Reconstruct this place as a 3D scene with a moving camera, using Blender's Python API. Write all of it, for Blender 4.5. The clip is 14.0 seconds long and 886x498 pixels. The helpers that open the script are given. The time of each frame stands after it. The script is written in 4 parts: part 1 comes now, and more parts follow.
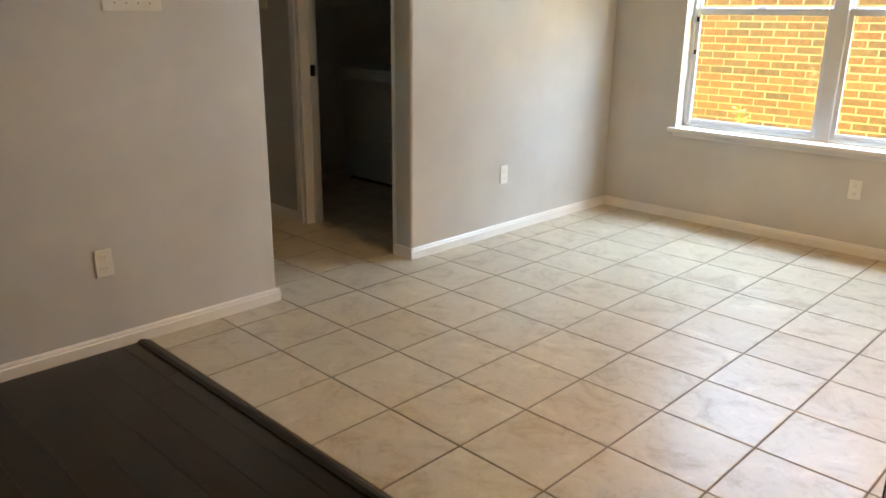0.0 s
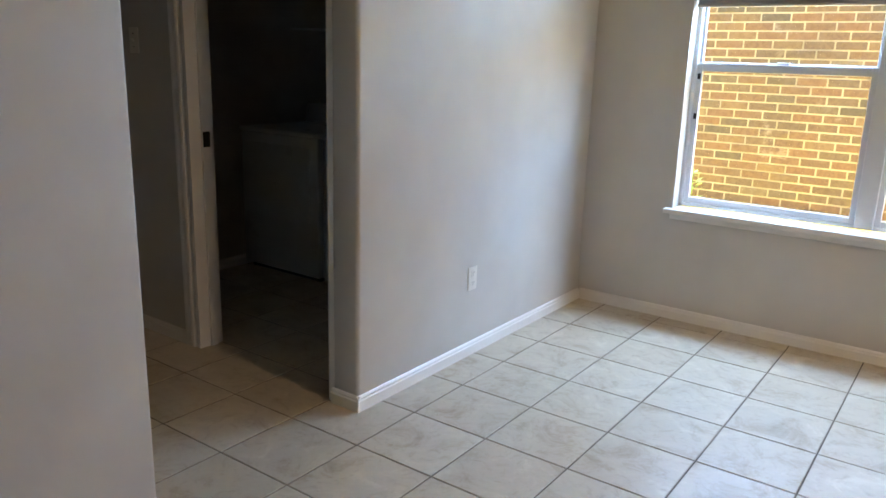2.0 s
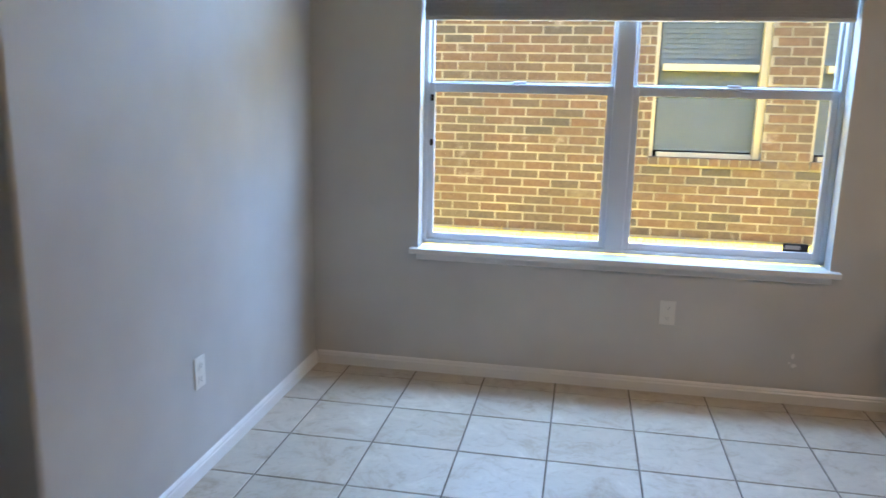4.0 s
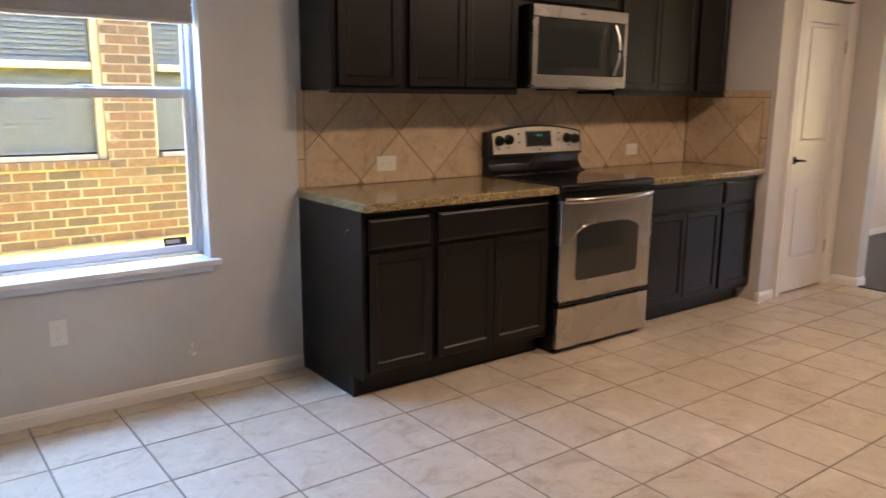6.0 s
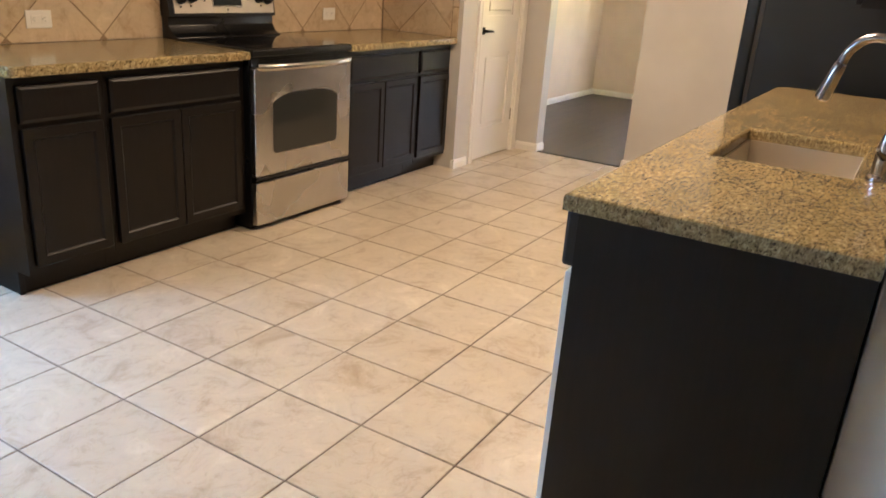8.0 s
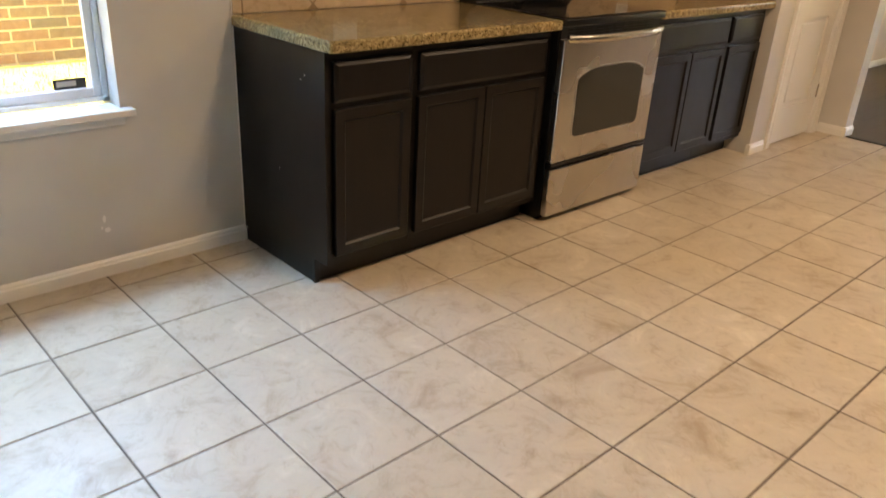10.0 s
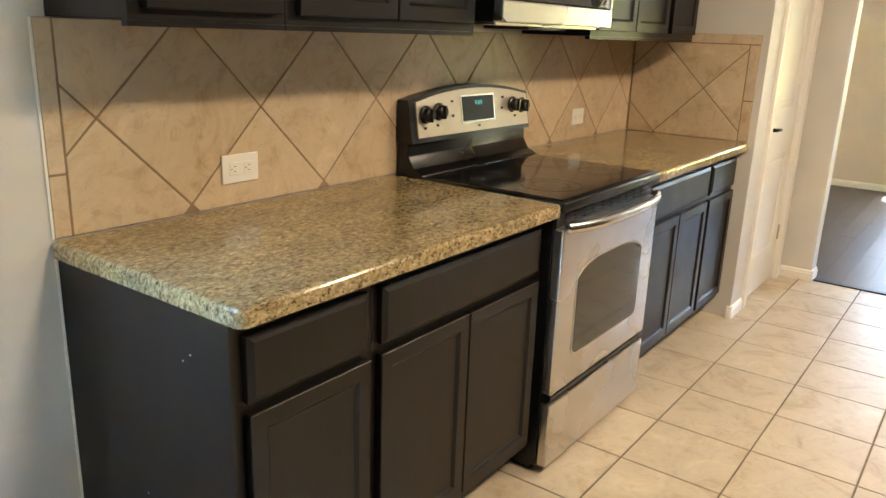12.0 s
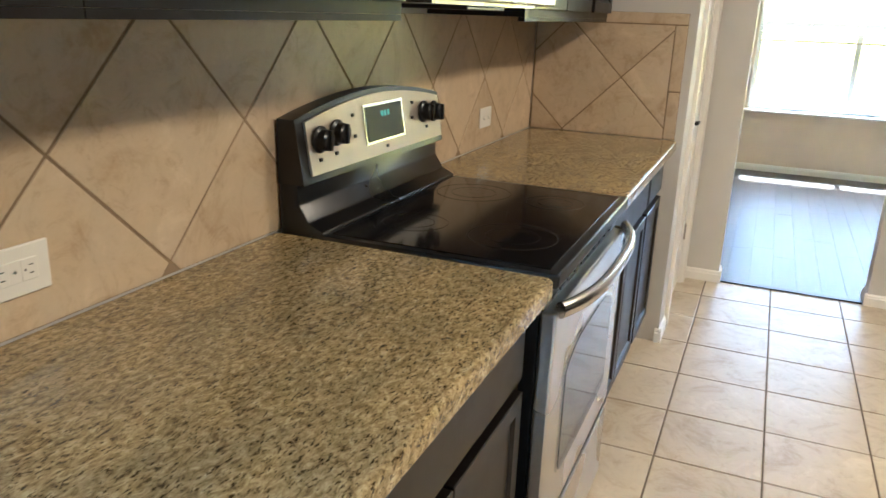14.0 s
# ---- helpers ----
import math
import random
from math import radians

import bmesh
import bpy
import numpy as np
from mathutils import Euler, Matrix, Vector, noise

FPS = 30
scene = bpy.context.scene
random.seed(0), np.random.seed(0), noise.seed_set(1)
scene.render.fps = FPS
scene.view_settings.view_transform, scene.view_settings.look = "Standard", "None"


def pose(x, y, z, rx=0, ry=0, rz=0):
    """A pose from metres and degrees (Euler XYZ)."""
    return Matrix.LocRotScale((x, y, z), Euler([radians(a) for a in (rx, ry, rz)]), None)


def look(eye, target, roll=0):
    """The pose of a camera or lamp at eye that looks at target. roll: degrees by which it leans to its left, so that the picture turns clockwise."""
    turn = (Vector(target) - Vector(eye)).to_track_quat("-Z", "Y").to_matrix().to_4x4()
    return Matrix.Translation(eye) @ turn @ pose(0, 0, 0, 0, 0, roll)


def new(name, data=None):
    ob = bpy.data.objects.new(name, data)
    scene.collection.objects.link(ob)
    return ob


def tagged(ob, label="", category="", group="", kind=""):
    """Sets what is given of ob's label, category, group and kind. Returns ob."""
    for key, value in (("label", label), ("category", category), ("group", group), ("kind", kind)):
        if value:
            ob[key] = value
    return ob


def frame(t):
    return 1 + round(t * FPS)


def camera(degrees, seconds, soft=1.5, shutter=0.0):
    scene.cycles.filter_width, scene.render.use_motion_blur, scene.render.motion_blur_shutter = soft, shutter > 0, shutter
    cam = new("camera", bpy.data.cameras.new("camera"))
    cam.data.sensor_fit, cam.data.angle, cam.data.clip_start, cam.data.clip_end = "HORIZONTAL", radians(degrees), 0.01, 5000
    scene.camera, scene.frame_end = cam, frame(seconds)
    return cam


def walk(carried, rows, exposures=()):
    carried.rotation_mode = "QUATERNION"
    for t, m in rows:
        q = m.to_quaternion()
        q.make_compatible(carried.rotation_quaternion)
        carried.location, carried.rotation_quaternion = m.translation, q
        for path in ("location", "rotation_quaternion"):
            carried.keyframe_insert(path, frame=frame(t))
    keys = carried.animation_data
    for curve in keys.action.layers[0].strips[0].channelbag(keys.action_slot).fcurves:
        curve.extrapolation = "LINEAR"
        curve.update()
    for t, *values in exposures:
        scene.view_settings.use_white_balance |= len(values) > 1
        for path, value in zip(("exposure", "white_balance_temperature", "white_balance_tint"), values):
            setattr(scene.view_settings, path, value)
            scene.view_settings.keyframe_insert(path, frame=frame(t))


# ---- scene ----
cam = camera(60.6, 14.0, shutter=0.2)
PATH = [
    (0, (3.06, -4.812, 1.353), (1.721, -3.45, 0.76), 0.6),
    (0.5, (2.788, -4.611, 1.376), (1.496, -3.178, 0.85), 1.4),
    (1, (2.495, -4.423, 1.371), (1.258, -2.928, 0.886), 1.3),
    (1.5, (2.189, -4.257, 1.385), (1.032, -2.701, 0.895), 0.7),
    (2, (1.919, -4.065, 1.4), (0.788, -2.491, 0.907), 1.7),
    (2.2, (1.827, -3.994, 1.403), (0.704, -2.411, 0.92), 1.9),
    (4.3, (1.2, -3.465, 1.372), (1.106, -1.51, 0.962), 1.2),
    (4.5, (1.146, -3.454, 1.379), (1.237, -1.498, 0.97), 1.2),
    (5, (1.157, -3.449, 1.369), (1.647, -1.551, 0.971), 0.6),
    (5.5, (1.155, -3.444, 1.394), (2.008, -1.68, 0.993), 0.6),
    (6, (1.168, -3.428, 1.381), (2.35, -1.864, 0.986), 0.5),
    (6.5, (1.203, -3.442, 1.373), (2.646, -2.113, 0.981), 0.3),
    (7, (1.249, -3.476, 1.373), (2.879, -2.395, 0.962), 0.4),
    (7.2, (1.264, -3.474, 1.372), (2.952, -2.49, 0.946), 0.6),
    (9.3, (1.352, -3.072, 1.3), (2.619, -1.953, 0.231), 6.6),
    (9.5, (1.362, -2.997, 1.306), (2.581, -1.785, 0.284), 5.6),
    (10, (1.409, -2.71, 1.35), (2.672, -1.402, 0.518), 3.2),
    (10.5, (1.527, -2.448, 1.375), (2.921, -1.18, 0.704), 1.6),
    (10.8, (1.651, -2.275, 1.378), (3.083, -1.016, 0.775), 1.9),
    (11, (1.7, -2.189, 1.392), (3.152, -0.936, 0.824), 1.9),
    (11.5, (1.877, -1.915, 1.393), (3.385, -0.721, 0.845), 1.9),
    (12, (2.046, -1.668, 1.406), (3.599, -0.536, 0.852), 2.1),
    (12.5, (2.253, -1.456, 1.407), (3.814, -0.337, 0.85), 3.2),
    (13, (2.395, -1.271, 1.402), (3.985, -0.198, 0.835), 3.0),
    (13.5, (2.519, -1.084, 1.418), (4.194, -0.155, 0.839), 2.0),
    (14, (2.646, -0.991, 1.415), (4.407, -0.258, 0.815), 2.1),
]
walk(cam, [(t, look(eye, target, roll)) for t, eye, target, roll in PATH], [(0.0, 3.75, 7300, 9), (1.0, 3.45, 6400, 8), (2.0, 3.42, 5900, 10), (4.3, 2.95, 5150, 11), (5.2, 3.05, 5150, 14), (6.0, 3.45, 5400, 19), (6.6, 3.95, 5400, 17), (7.2, 4.25, 5250, 11), (9.3, 3.6, 6100, 10), (9.7, 3.6, 6100, 10), (10.5, 3.8, 6300, 11), (12.0, 4.45, 5200, 1), (13.0, 4.5, 4900, 0), (14.0, 4.3, 4600, 0)])

# ---- light ----
world = bpy.data.worlds.new("sky")
scene.world = world
world.use_nodes = True
wn = world.node_tree
sky = wn.nodes.new("ShaderNodeTexSky")
sky.sky_type, sky.sun_disc = "NISHITA", False
sky.dust_density, sky.ozone_density = 5.0, 0.4
sky.sun_elevation, sky.sun_rotation = radians(63), radians(90.5)
wn.links.new(sky.outputs[0], wn.nodes["Background"].inputs[0])
wn.nodes["Background"].inputs[1].default_value = 0.10
sun = new("sun", bpy.data.lights.new("sun", "SUN"))
sun.data.energy, sun.data.angle, sun.data.color = 4.0, radians(0.5), (1.0, 0.95, 0.86)
sun.matrix_world = look((40 * math.sin(radians(90.5)), 40 * math.cos(radians(90.5)), 40 * math.tan(radians(63))), (0, 0, 0))


def lamp_disc(name, place, size, power, colour):
    ob = new(name, bpy.data.lights.new(name, "AREA"))
    ob.data.shape, ob.data.size, ob.data.energy, ob.data.color = "DISK", size, power, colour
    ob.location = place
    return ob


for lamp_x in (3.35, 5.35):
    lamp_disc("kitchen_lamp", (lamp_x, -2.30, 2.56), 0.46, 3.0, (1.0, 0.66, 0.38))


# the sky's light that falls in through the nook window, from above the neighbour's roof
skylight = new("window_skylight", bpy.data.lights.new("window_skylight", "AREA"))
skylight.data.shape, skylight.data.size, skylight.data.size_y = "RECTANGLE", 1.75, 0.40
skylight.data.energy, skylight.data.color, skylight.data.spread = 4.6, (0.38, 0.65, 1.0), radians(130)
skylight.matrix_world = look((1.46, 0.40, 1.98), (1.15, -1.15, 0.35))


# ---- materials ----
def mat(name, colour, rough=0.5, metal=0.0):
    m = bpy.data.materials.new(name)
    m.use_nodes = True
    p = m.node_tree.nodes["Principled BSDF"]
    p.inputs["Base Color"].default_value = (*colour, 1)
    p.inputs["Roughness"].default_value = rough
    p.inputs["Metallic"].default_value = metal
    return m


def node(m, kind, **values):
    n = m.node_tree.nodes.new(kind)
    for key, value in values.items():
        n.inputs[key].default_value = value
    return n


def coords(m, scale=(1, 1, 1), world_space=True):
    n = m.node_tree.nodes
    mp = n.new("ShaderNodeMapping")
    mp.inputs["Scale"].default_value = scale
    if world_space:
        g = n.new("ShaderNodeNewGeometry")
        m.node_tree.links.new(g.outputs["Position"], mp.inputs[0])
    else:
        g = n.new("ShaderNodeTexCoord")
        m.node_tree.links.new(g.outputs["Object"], mp.inputs[0])
    return mp.outputs[0]


def ramp(m, source, stops):
    n = m.node_tree.nodes.new("ShaderNodeValToRGB")
    e = n.color_ramp.elements
    while len(e) < len(stops):
        e.new(0.5)
    for el, (at, c) in zip(e, stops):
        el.position = at
        el.color = (*c, 1) if len(c) == 3 else c
    m.node_tree.links.new(source, n.inputs[0])
    return n.outputs[0]


def mix(m, kind, fac, a, b):
    n = m.node_tree.nodes.new("ShaderNodeMix")
    n.data_type, n.blend_type = "RGBA", kind
    for socket, value in ((n.inputs[0], fac), (n.inputs[6], a), (n.inputs[7], b)):
        if isinstance(value, bpy.types.NodeSocket):
            m.node_tree.links.new(value, socket)
        elif isinstance(value, tuple):
            socket.default_value = (*value, 1)
        else:
            socket.default_value = value
    return n.outputs[2]


def noise_tex(m, vec, scale, detail=4.0, rough=0.55, distort=0.0):
    n = node(m, "ShaderNodeTexNoise", Scale=scale, Detail=detail, Roughness=rough, Distortion=distort)
    m.node_tree.links.new(vec, n.inputs["Vector"])
    return n.outputs["Fac"]


def set_in(m, name, source):
    m.node_tree.links.new(source, m.node_tree.nodes["Principled BSDF"].inputs[name])


def bump(m, source, strength=0.2, distance=0.002):
    b = node(m, "ShaderNodeBump", Strength=strength, Distance=distance)
    m.node_tree.links.new(source, b.inputs["Height"])
    set_in(m, "Normal", b.outputs[0])


def rough_range(m, source, lo, hi):
    n = node(m, "ShaderNodeMapRange")
    n.inputs[3].default_value, n.inputs[4].default_value = lo, hi
    m.node_tree.links.new(source, n.inputs[0])
    set_in(m, "Roughness", n.outputs[0])


def paint(name, colour, rough=0.6, peel=0.25, peel_scale=260, mottled=0.05):
    m = mat(name, colour, rough)
    v = coords(m)
    big = noise_tex(m, v, 1.7, 3)
    dark = tuple(c * (1 - mottled * 2) for c in colour)
    light = tuple(min(1, c * (1 + mottled)) for c in colour)
    set_in(m, "Base Color", ramp(m, big, [(0.3, dark), (0.7, light)]))
    bump(m, noise_tex(m, v, peel_scale, 2), peel, 0.001)
    rough_range(m, noise_tex(m, v, 6, 3), rough - 0.08, rough + 0.08)
    return m


WALL = paint("wall_paint", (0.595, 0.57, 0.525), 0.62)
CREAM = paint("cream_wall_paint", (0.72, 0.61, 0.49), 0.62)
CEILING = paint("ceiling_paint", (0.78, 0.77, 0.74), 0.8)
TRIM = paint("trim_paint", (0.80, 0.77, 0.72), 0.32, 0.08, 90, 0.03)
DOORPAINT = paint("door_paint", (0.80, 0.77, 0.72), 0.36, 0.10, 60, 0.03)
VINYL = paint("vinyl_frame", (0.70, 0.71, 0.72), 0.4, 0.05, 60, 0.04)
PLASTIC = paint("white_plastic", (0.80, 0.77, 0.70), 0.3, 0.0, 40, 0.02)
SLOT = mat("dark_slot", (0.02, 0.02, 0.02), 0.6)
BLACK = mat("black_plastic", (0.006, 0.006, 0.006), 0.28)


def tile_material(name, base, grain=1.0):
    m = mat(name, base, 0.35)
    info = m.node_tree.nodes.new("ShaderNodeObjectInfo")
    g = m.node_tree.nodes.new("ShaderNodeNewGeometry")
    off = m.node_tree.nodes.new("ShaderNodeVectorMath")
    off.operation = "MULTIPLY_ADD"
    m.node_tree.links.new(info.outputs["Random"], off.inputs[0])
    off.inputs[1].default_value = (17.0, 31.0, 11.0)
    m.node_tree.links.new(g.outputs["Position"], off.inputs[2])
    v = off.outputs[0]
    cloud = noise_tex(m, v, 5.5, 7, 0.68, 0.8)
    vein = noise_tex(m, v, 13, 8, 0.7, 1.6)
    a = ramp(m, cloud, [(0.30, tuple(c * f for c, f in zip(base, (0.70, 0.63, 0.54)))), (0.47, tuple(c * 0.95 for c in base)), (0.58, base), (0.72, tuple(min(1, c * f) for c, f in zip(base, (1.17, 1.20, 1.24))))])
    b = ramp(m, vein, [(0.32, (0.66, 0.58, 0.48)), (0.46, (0.95, 0.93, 0.90)), (0.62, (1.0, 1.0, 1.0))])
    col = mix(m, "MULTIPLY", 0.5 * grain, a, b)
    tint = ramp(m, info.outputs["Random"], [(0.0, (0.93, 0.92, 0.90)), (1.0, (1.0, 1.0, 1.0))])
    set_in(m, "Base Color", mix(m, "MULTIPLY", 1.0, col, tint))
    rough_range(m, vein, 0.24, 0.46)
    bump(m, noise_tex(m, v, 70, 4), 0.10, 0.002)
    return m


FLOORTILE = tile_material("floor_tile", (0.58, 0.505, 0.39), 1.0)
SPLASHTILE = tile_material("splash_tile", (0.60, 0.475, 0.315), 1.25)


def grout_material(name, colour):
    m = mat(name, colour, 0.9)
    v = coords(m)
    set_in(m, "Base Color", ramp(m, noise_tex(m, v, 3.0, 5), [(0.3, tuple(c * 0.7 for c in colour)), (0.7, tuple(c * 1.3 for c in colour))]))
    bump(m, noise_tex(m, v, 400, 2), 0.4, 0.001)
    return m


GROUT = grout_material("floor_grout", (0.15, 0.115, 0.085))
SPLASHGROUT = grout_material("splash_grout", (0.26, 0.185, 0.11))
MORTAR = grout_material("mortar", (0.37, 0.33, 0.245))
CONCRETE = grout_material("concrete", (0.4, 0.37, 0.3))


def granite_material():
    m = mat("granite", (0.4, 0.3, 0.2), 0.12)
    v = coords(m, (0.75, 1.3, 1))
    n1 = noise_tex(m, v, 78, 5, 0.72, 0.5)
    n2 = noise_tex(m, coords(m, (0.55, 1.35, 1)), 165, 4, 0.7, 0.3)
    n3 = noise_tex(m, v, 7, 3, 0.6, 0.6)
    base = ramp(m, n1, [(0.30, (0.07, 0.055, 0.032)), (0.40, (0.25, 0.19, 0.095)), (0.51, (0.39, 0.31, 0.16)), (0.62, (0.54, 0.45, 0.26)), (0.74, (0.68, 0.61, 0.42))])
    speck = ramp(m, n2, [(0.38, (0.13, 0.11, 0.085)), (0.45, (0.90, 0.88, 0.84)), (1.0, (1, 1, 1))])
    big = ramp(m, n3, [(0.35, (0.70, 0.71, 0.70)), (0.65, (1.0, 0.97, 0.90))])
    set_in(m, "Base Color", mix(m, "MULTIPLY", 1.0, mix(m, "MULTIPLY", 1.0, base, speck), big))
    rough_range(m, n2, 0.09, 0.17)
    return m


GRANITE = granite_material()


def cabinet_material():
    m = mat("espresso_cabinet", (0.014, 0.010, 0.008), 0.34)
    v = coords(m, (14, 14, 1.2))
    grain = noise_tex(m, v, 5, 6, 0.65, 0.6)
    set_in(m, "Base Color", ramp(m, grain, [(0.3, (0.0027, 0.0019, 0.0013)), (0.7, (0.0066, 0.0046, 0.0032))]))
    rough_range(m, noise_tex(m, coords(m), 8, 4), 0.30, 0.46)
    m.node_tree.nodes["Principled BSDF"].inputs["Specular IOR Level"].default_value = 0.36
    bump(m, grain, 0.06, 0.001)
    return m


CABINET = cabinet_material()


def brushed(name, colour, rough):
    m = mat(name, colour, rough, 1.0)
    smudge = noise_tex(m, coords(m), 6, 4)
    set_in(m, "Base Color", ramp(m, smudge, [(0.3, tuple(c * 0.88 for c in colour)), (0.7, colour)]))
    rough_range(m, noise_tex(m, coords(m), 3, 2), rough - 0.02, rough + 0.03)
    return m


STEEL = brushed("stainless_steel", (0.62, 0.595, 0.56), 0.27)
PANELSTEEL = brushed("panel_steel", (0.64, 0.58, 0.49), 0.48)
SATIN = brushed("satin_steel", (0.66, 0.64, 0.60), 0.25)
CHROME = mat("chrome", (0.72, 0.72, 0.72), 0.08, 1.0)
FAUCETMETAL = mat("smoky_nickel", (0.40, 0.375, 0.36), 0.17, 1.0)
ENAMEL = paint("black_enamel", (0.004, 0.0045, 0.005), 0.30, 0.0, 60, 0.1)
GLASSTOP = mat("ceramic_glass", (0.006, 0.006, 0.007), 0.05)
vv = coords(GLASSTOP)
rough_range(GLASSTOP, noise_tex(GLASSTOP, vv, 9, 5, 0.7, 1.0), 0.03, 0.16)
RING = mat("burner_mark", (0.03, 0.03, 0.032), 0.24)
OVENGLASS = mat("oven_glass", (0.03, 0.032, 0.03), 0.06)
SCREEN = mat("display", (0.014, 0.016, 0.016), 0.38)
SCREEN.node_tree.nodes["Principled BSDF"].inputs["Specular IOR Level"].default_value = 0.22
DIGITS = mat("display_digits", (0.02, 0.12, 0.09), 0.3)
DIGITS.node_tree.nodes["Principled BSDF"].inputs["Emission Color"].default_value = (0.1, 0.9, 0.6, 1)
DIGITS.node_tree.nodes["Principled BSDF"].inputs["Emission Strength"].default_value = 0.02
FRIDGEBLACK = paint("fridge_black", (0.007, 0.011, 0.015), 0.36, 0.3, 320, 0.1)
APPLIANCEWHITE = paint("appliance_white", (0.72, 0.72, 0.68), 0.3, 0.04, 100, 0.02)
BRONZE = mat("dark_bronze", (0.02, 0.017, 0.015), 0.35, 0.7)
SLAT = paint("blind_slat", (0.52, 0.49, 0.44), 0.5, 0.0, 40, 0.04)
BULB = mat("lamp_diffuser", (0.9, 0.85, 0.75), 0.5)
BULB.node_tree.nodes["Principled BSDF"].inputs["Emission Color"].default_value = (1.0, 0.72, 0.42, 1)
BULB.node_tree.nodes["Principled BSDF"].inputs["Emission Strength"].default_value = 0.8
BLUEPLASTIC = mat("pale_blue_plastic", (0.25, 0.42, 0.62), 0.4)


def wood_floor(name, gain):
    m = mat(name, (0.03, 0.02, 0.015), 0.3)
    v = coords(m, (1.2, 14, 1))
    g = noise_tex(m, v, 5, 7, 0.7, 0.7)
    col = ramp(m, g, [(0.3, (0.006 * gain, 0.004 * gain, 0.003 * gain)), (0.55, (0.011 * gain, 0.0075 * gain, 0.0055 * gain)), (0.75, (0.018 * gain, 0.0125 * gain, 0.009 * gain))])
    g2 = m.node_tree.nodes.new("ShaderNodeObjectInfo")
    tint = ramp(m, g2.outputs["Random"], [(0, (0.75, 0.75, 0.75)), (1, (1, 1, 1))])
    set_in(m, "Base Color", mix(m, "MULTIPLY", 1.0, col, tint))
    rough_range(m, g, 0.30, 0.46)
    bump(m, g, 0.12, 0.001)
    return m


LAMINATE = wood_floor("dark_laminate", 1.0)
# paler copy of the laminate: front room daylight put into the colour
LITLAMINATE = wood_floor("lit_laminate", 6.0)


def clear_glass():
    m = mat("window_glass", (1, 1, 1), 0.0)
    p = m.node_tree.nodes["Principled BSDF"]
    p.inputs["Transmission Weight"].default_value = 1.0
    p.inputs["IOR"].default_value = 1.03
    return m


GLASS = clear_glass()


def brick_material():
    m = mat("brick", (0.3, 0.15, 0.1), 0.85)
    info = m.node_tree.nodes.new("ShaderNodeObjectInfo")
    g = m.node_tree.nodes.new("ShaderNodeNewGeometry")
    add = m.node_tree.nodes.new("ShaderNodeMath")
    add.operation = "ADD"
    m.node_tree.links.new(info.outputs["Random"], add.inputs[0])
    m.node_tree.links.new(g.outputs["Random Per Island"], add.inputs[1])
    fr = m.node_tree.nodes.new("ShaderNodeMath")
    fr.operation = "FRACT"
    m.node_tree.links.new(add.outputs[0], fr.inputs[0])
    v = coords(m)
    tint = ramp(m, fr.outputs[0], [(0.0, (0.184, 0.114, 0.067)), (0.30, (0.160, 0.108, 0.067)), (0.55, (0.126, 0.098, 0.067)), (0.75, (0.194, 0.135, 0.076)), (0.92, (0.097, 0.085, 0.065)), (1.0, (0.228, 0.177, 0.108))])
    wear = ramp(m, noise_tex(m, v, 22, 5, 0.7, 0.4), [(0.36, (0.72, 0.68, 0.64)), (0.6, (1, 1, 1))])
    lime = ramp(m, noise_tex(m, v, 2.6, 5, 0.7, 0.4), [(0.62, (0, 0, 0)), (0.74, (0.5, 0.5, 0.5))])
    set_in(m, "Base Color", mix(m, "MIX", lime, mix(m, "MULTIPLY", 1.0, tint, wear), (0.58, 0.5, 0.42)))
    bump(m, noise_tex(m, v, 120, 4), 0.4, 0.004)
    return m


BRICK = brick_material()
GRASS = mat("dry_grass", (0.2, 0.2, 0.06), 0.9)
gv = coords(GRASS)
set_in(GRASS, "Base Color", ramp(GRASS, noise_tex(GRASS, gv, 3.5, 8, 0.75), [(0.3, (0.36, 0.27, 0.022)), (0.5, (0.50, 0.37, 0.032)), (0.7, (0.60, 0.46, 0.06))]))
bump(GRASS, noise_tex(GRASS, gv, 60, 5), 0.8, 0.02)
LEAF = mat("weed_leaf", (0.12, 0.20, 0.05), 0.5)
LAP = paint("neighbour_trim", (0.56, 0.50, 0.34), 0.5, 0.1, 60)
PALEBLIND = paint("neighbour_blind", (0.19, 0.21, 0.18), 0.5, 0.0, 60)
ROOFING = grout_material("shingle", (0.12, 0.105, 0.09))


# ---- mesh helpers ----
def box(bm, x0, x1, y0, y1, z0, z1, bevel=0.0, segments=2):
    vs = [bm.verts.new(p) for p in ((x0, y0, z0), (x1, y0, z0), (x1, y1, z0), (x0, y1, z0), (x0, y0, z1), (x1, y0, z1), (x1, y1, z1), (x0, y1, z1))]
    fs = [bm.faces.new([vs[i] for i in q]) for q in ((0, 3, 2, 1), (4, 5, 6, 7), (0, 1, 5, 4), (1, 2, 6, 5), (2, 3, 7, 6), (3, 0, 4, 7))]
    if bevel > 0:
        es = list({e for f in fs for e in f.edges})
        bmesh.ops.bevel(bm, geom=es, offset=bevel, segments=segments, profile=0.5, affect="EDGES")
    return bm


def boxes(*rows, bevel=0.0):
    bm = bmesh.new()
    for r in rows:
        box(bm, *r, bevel=bevel)
    return bm


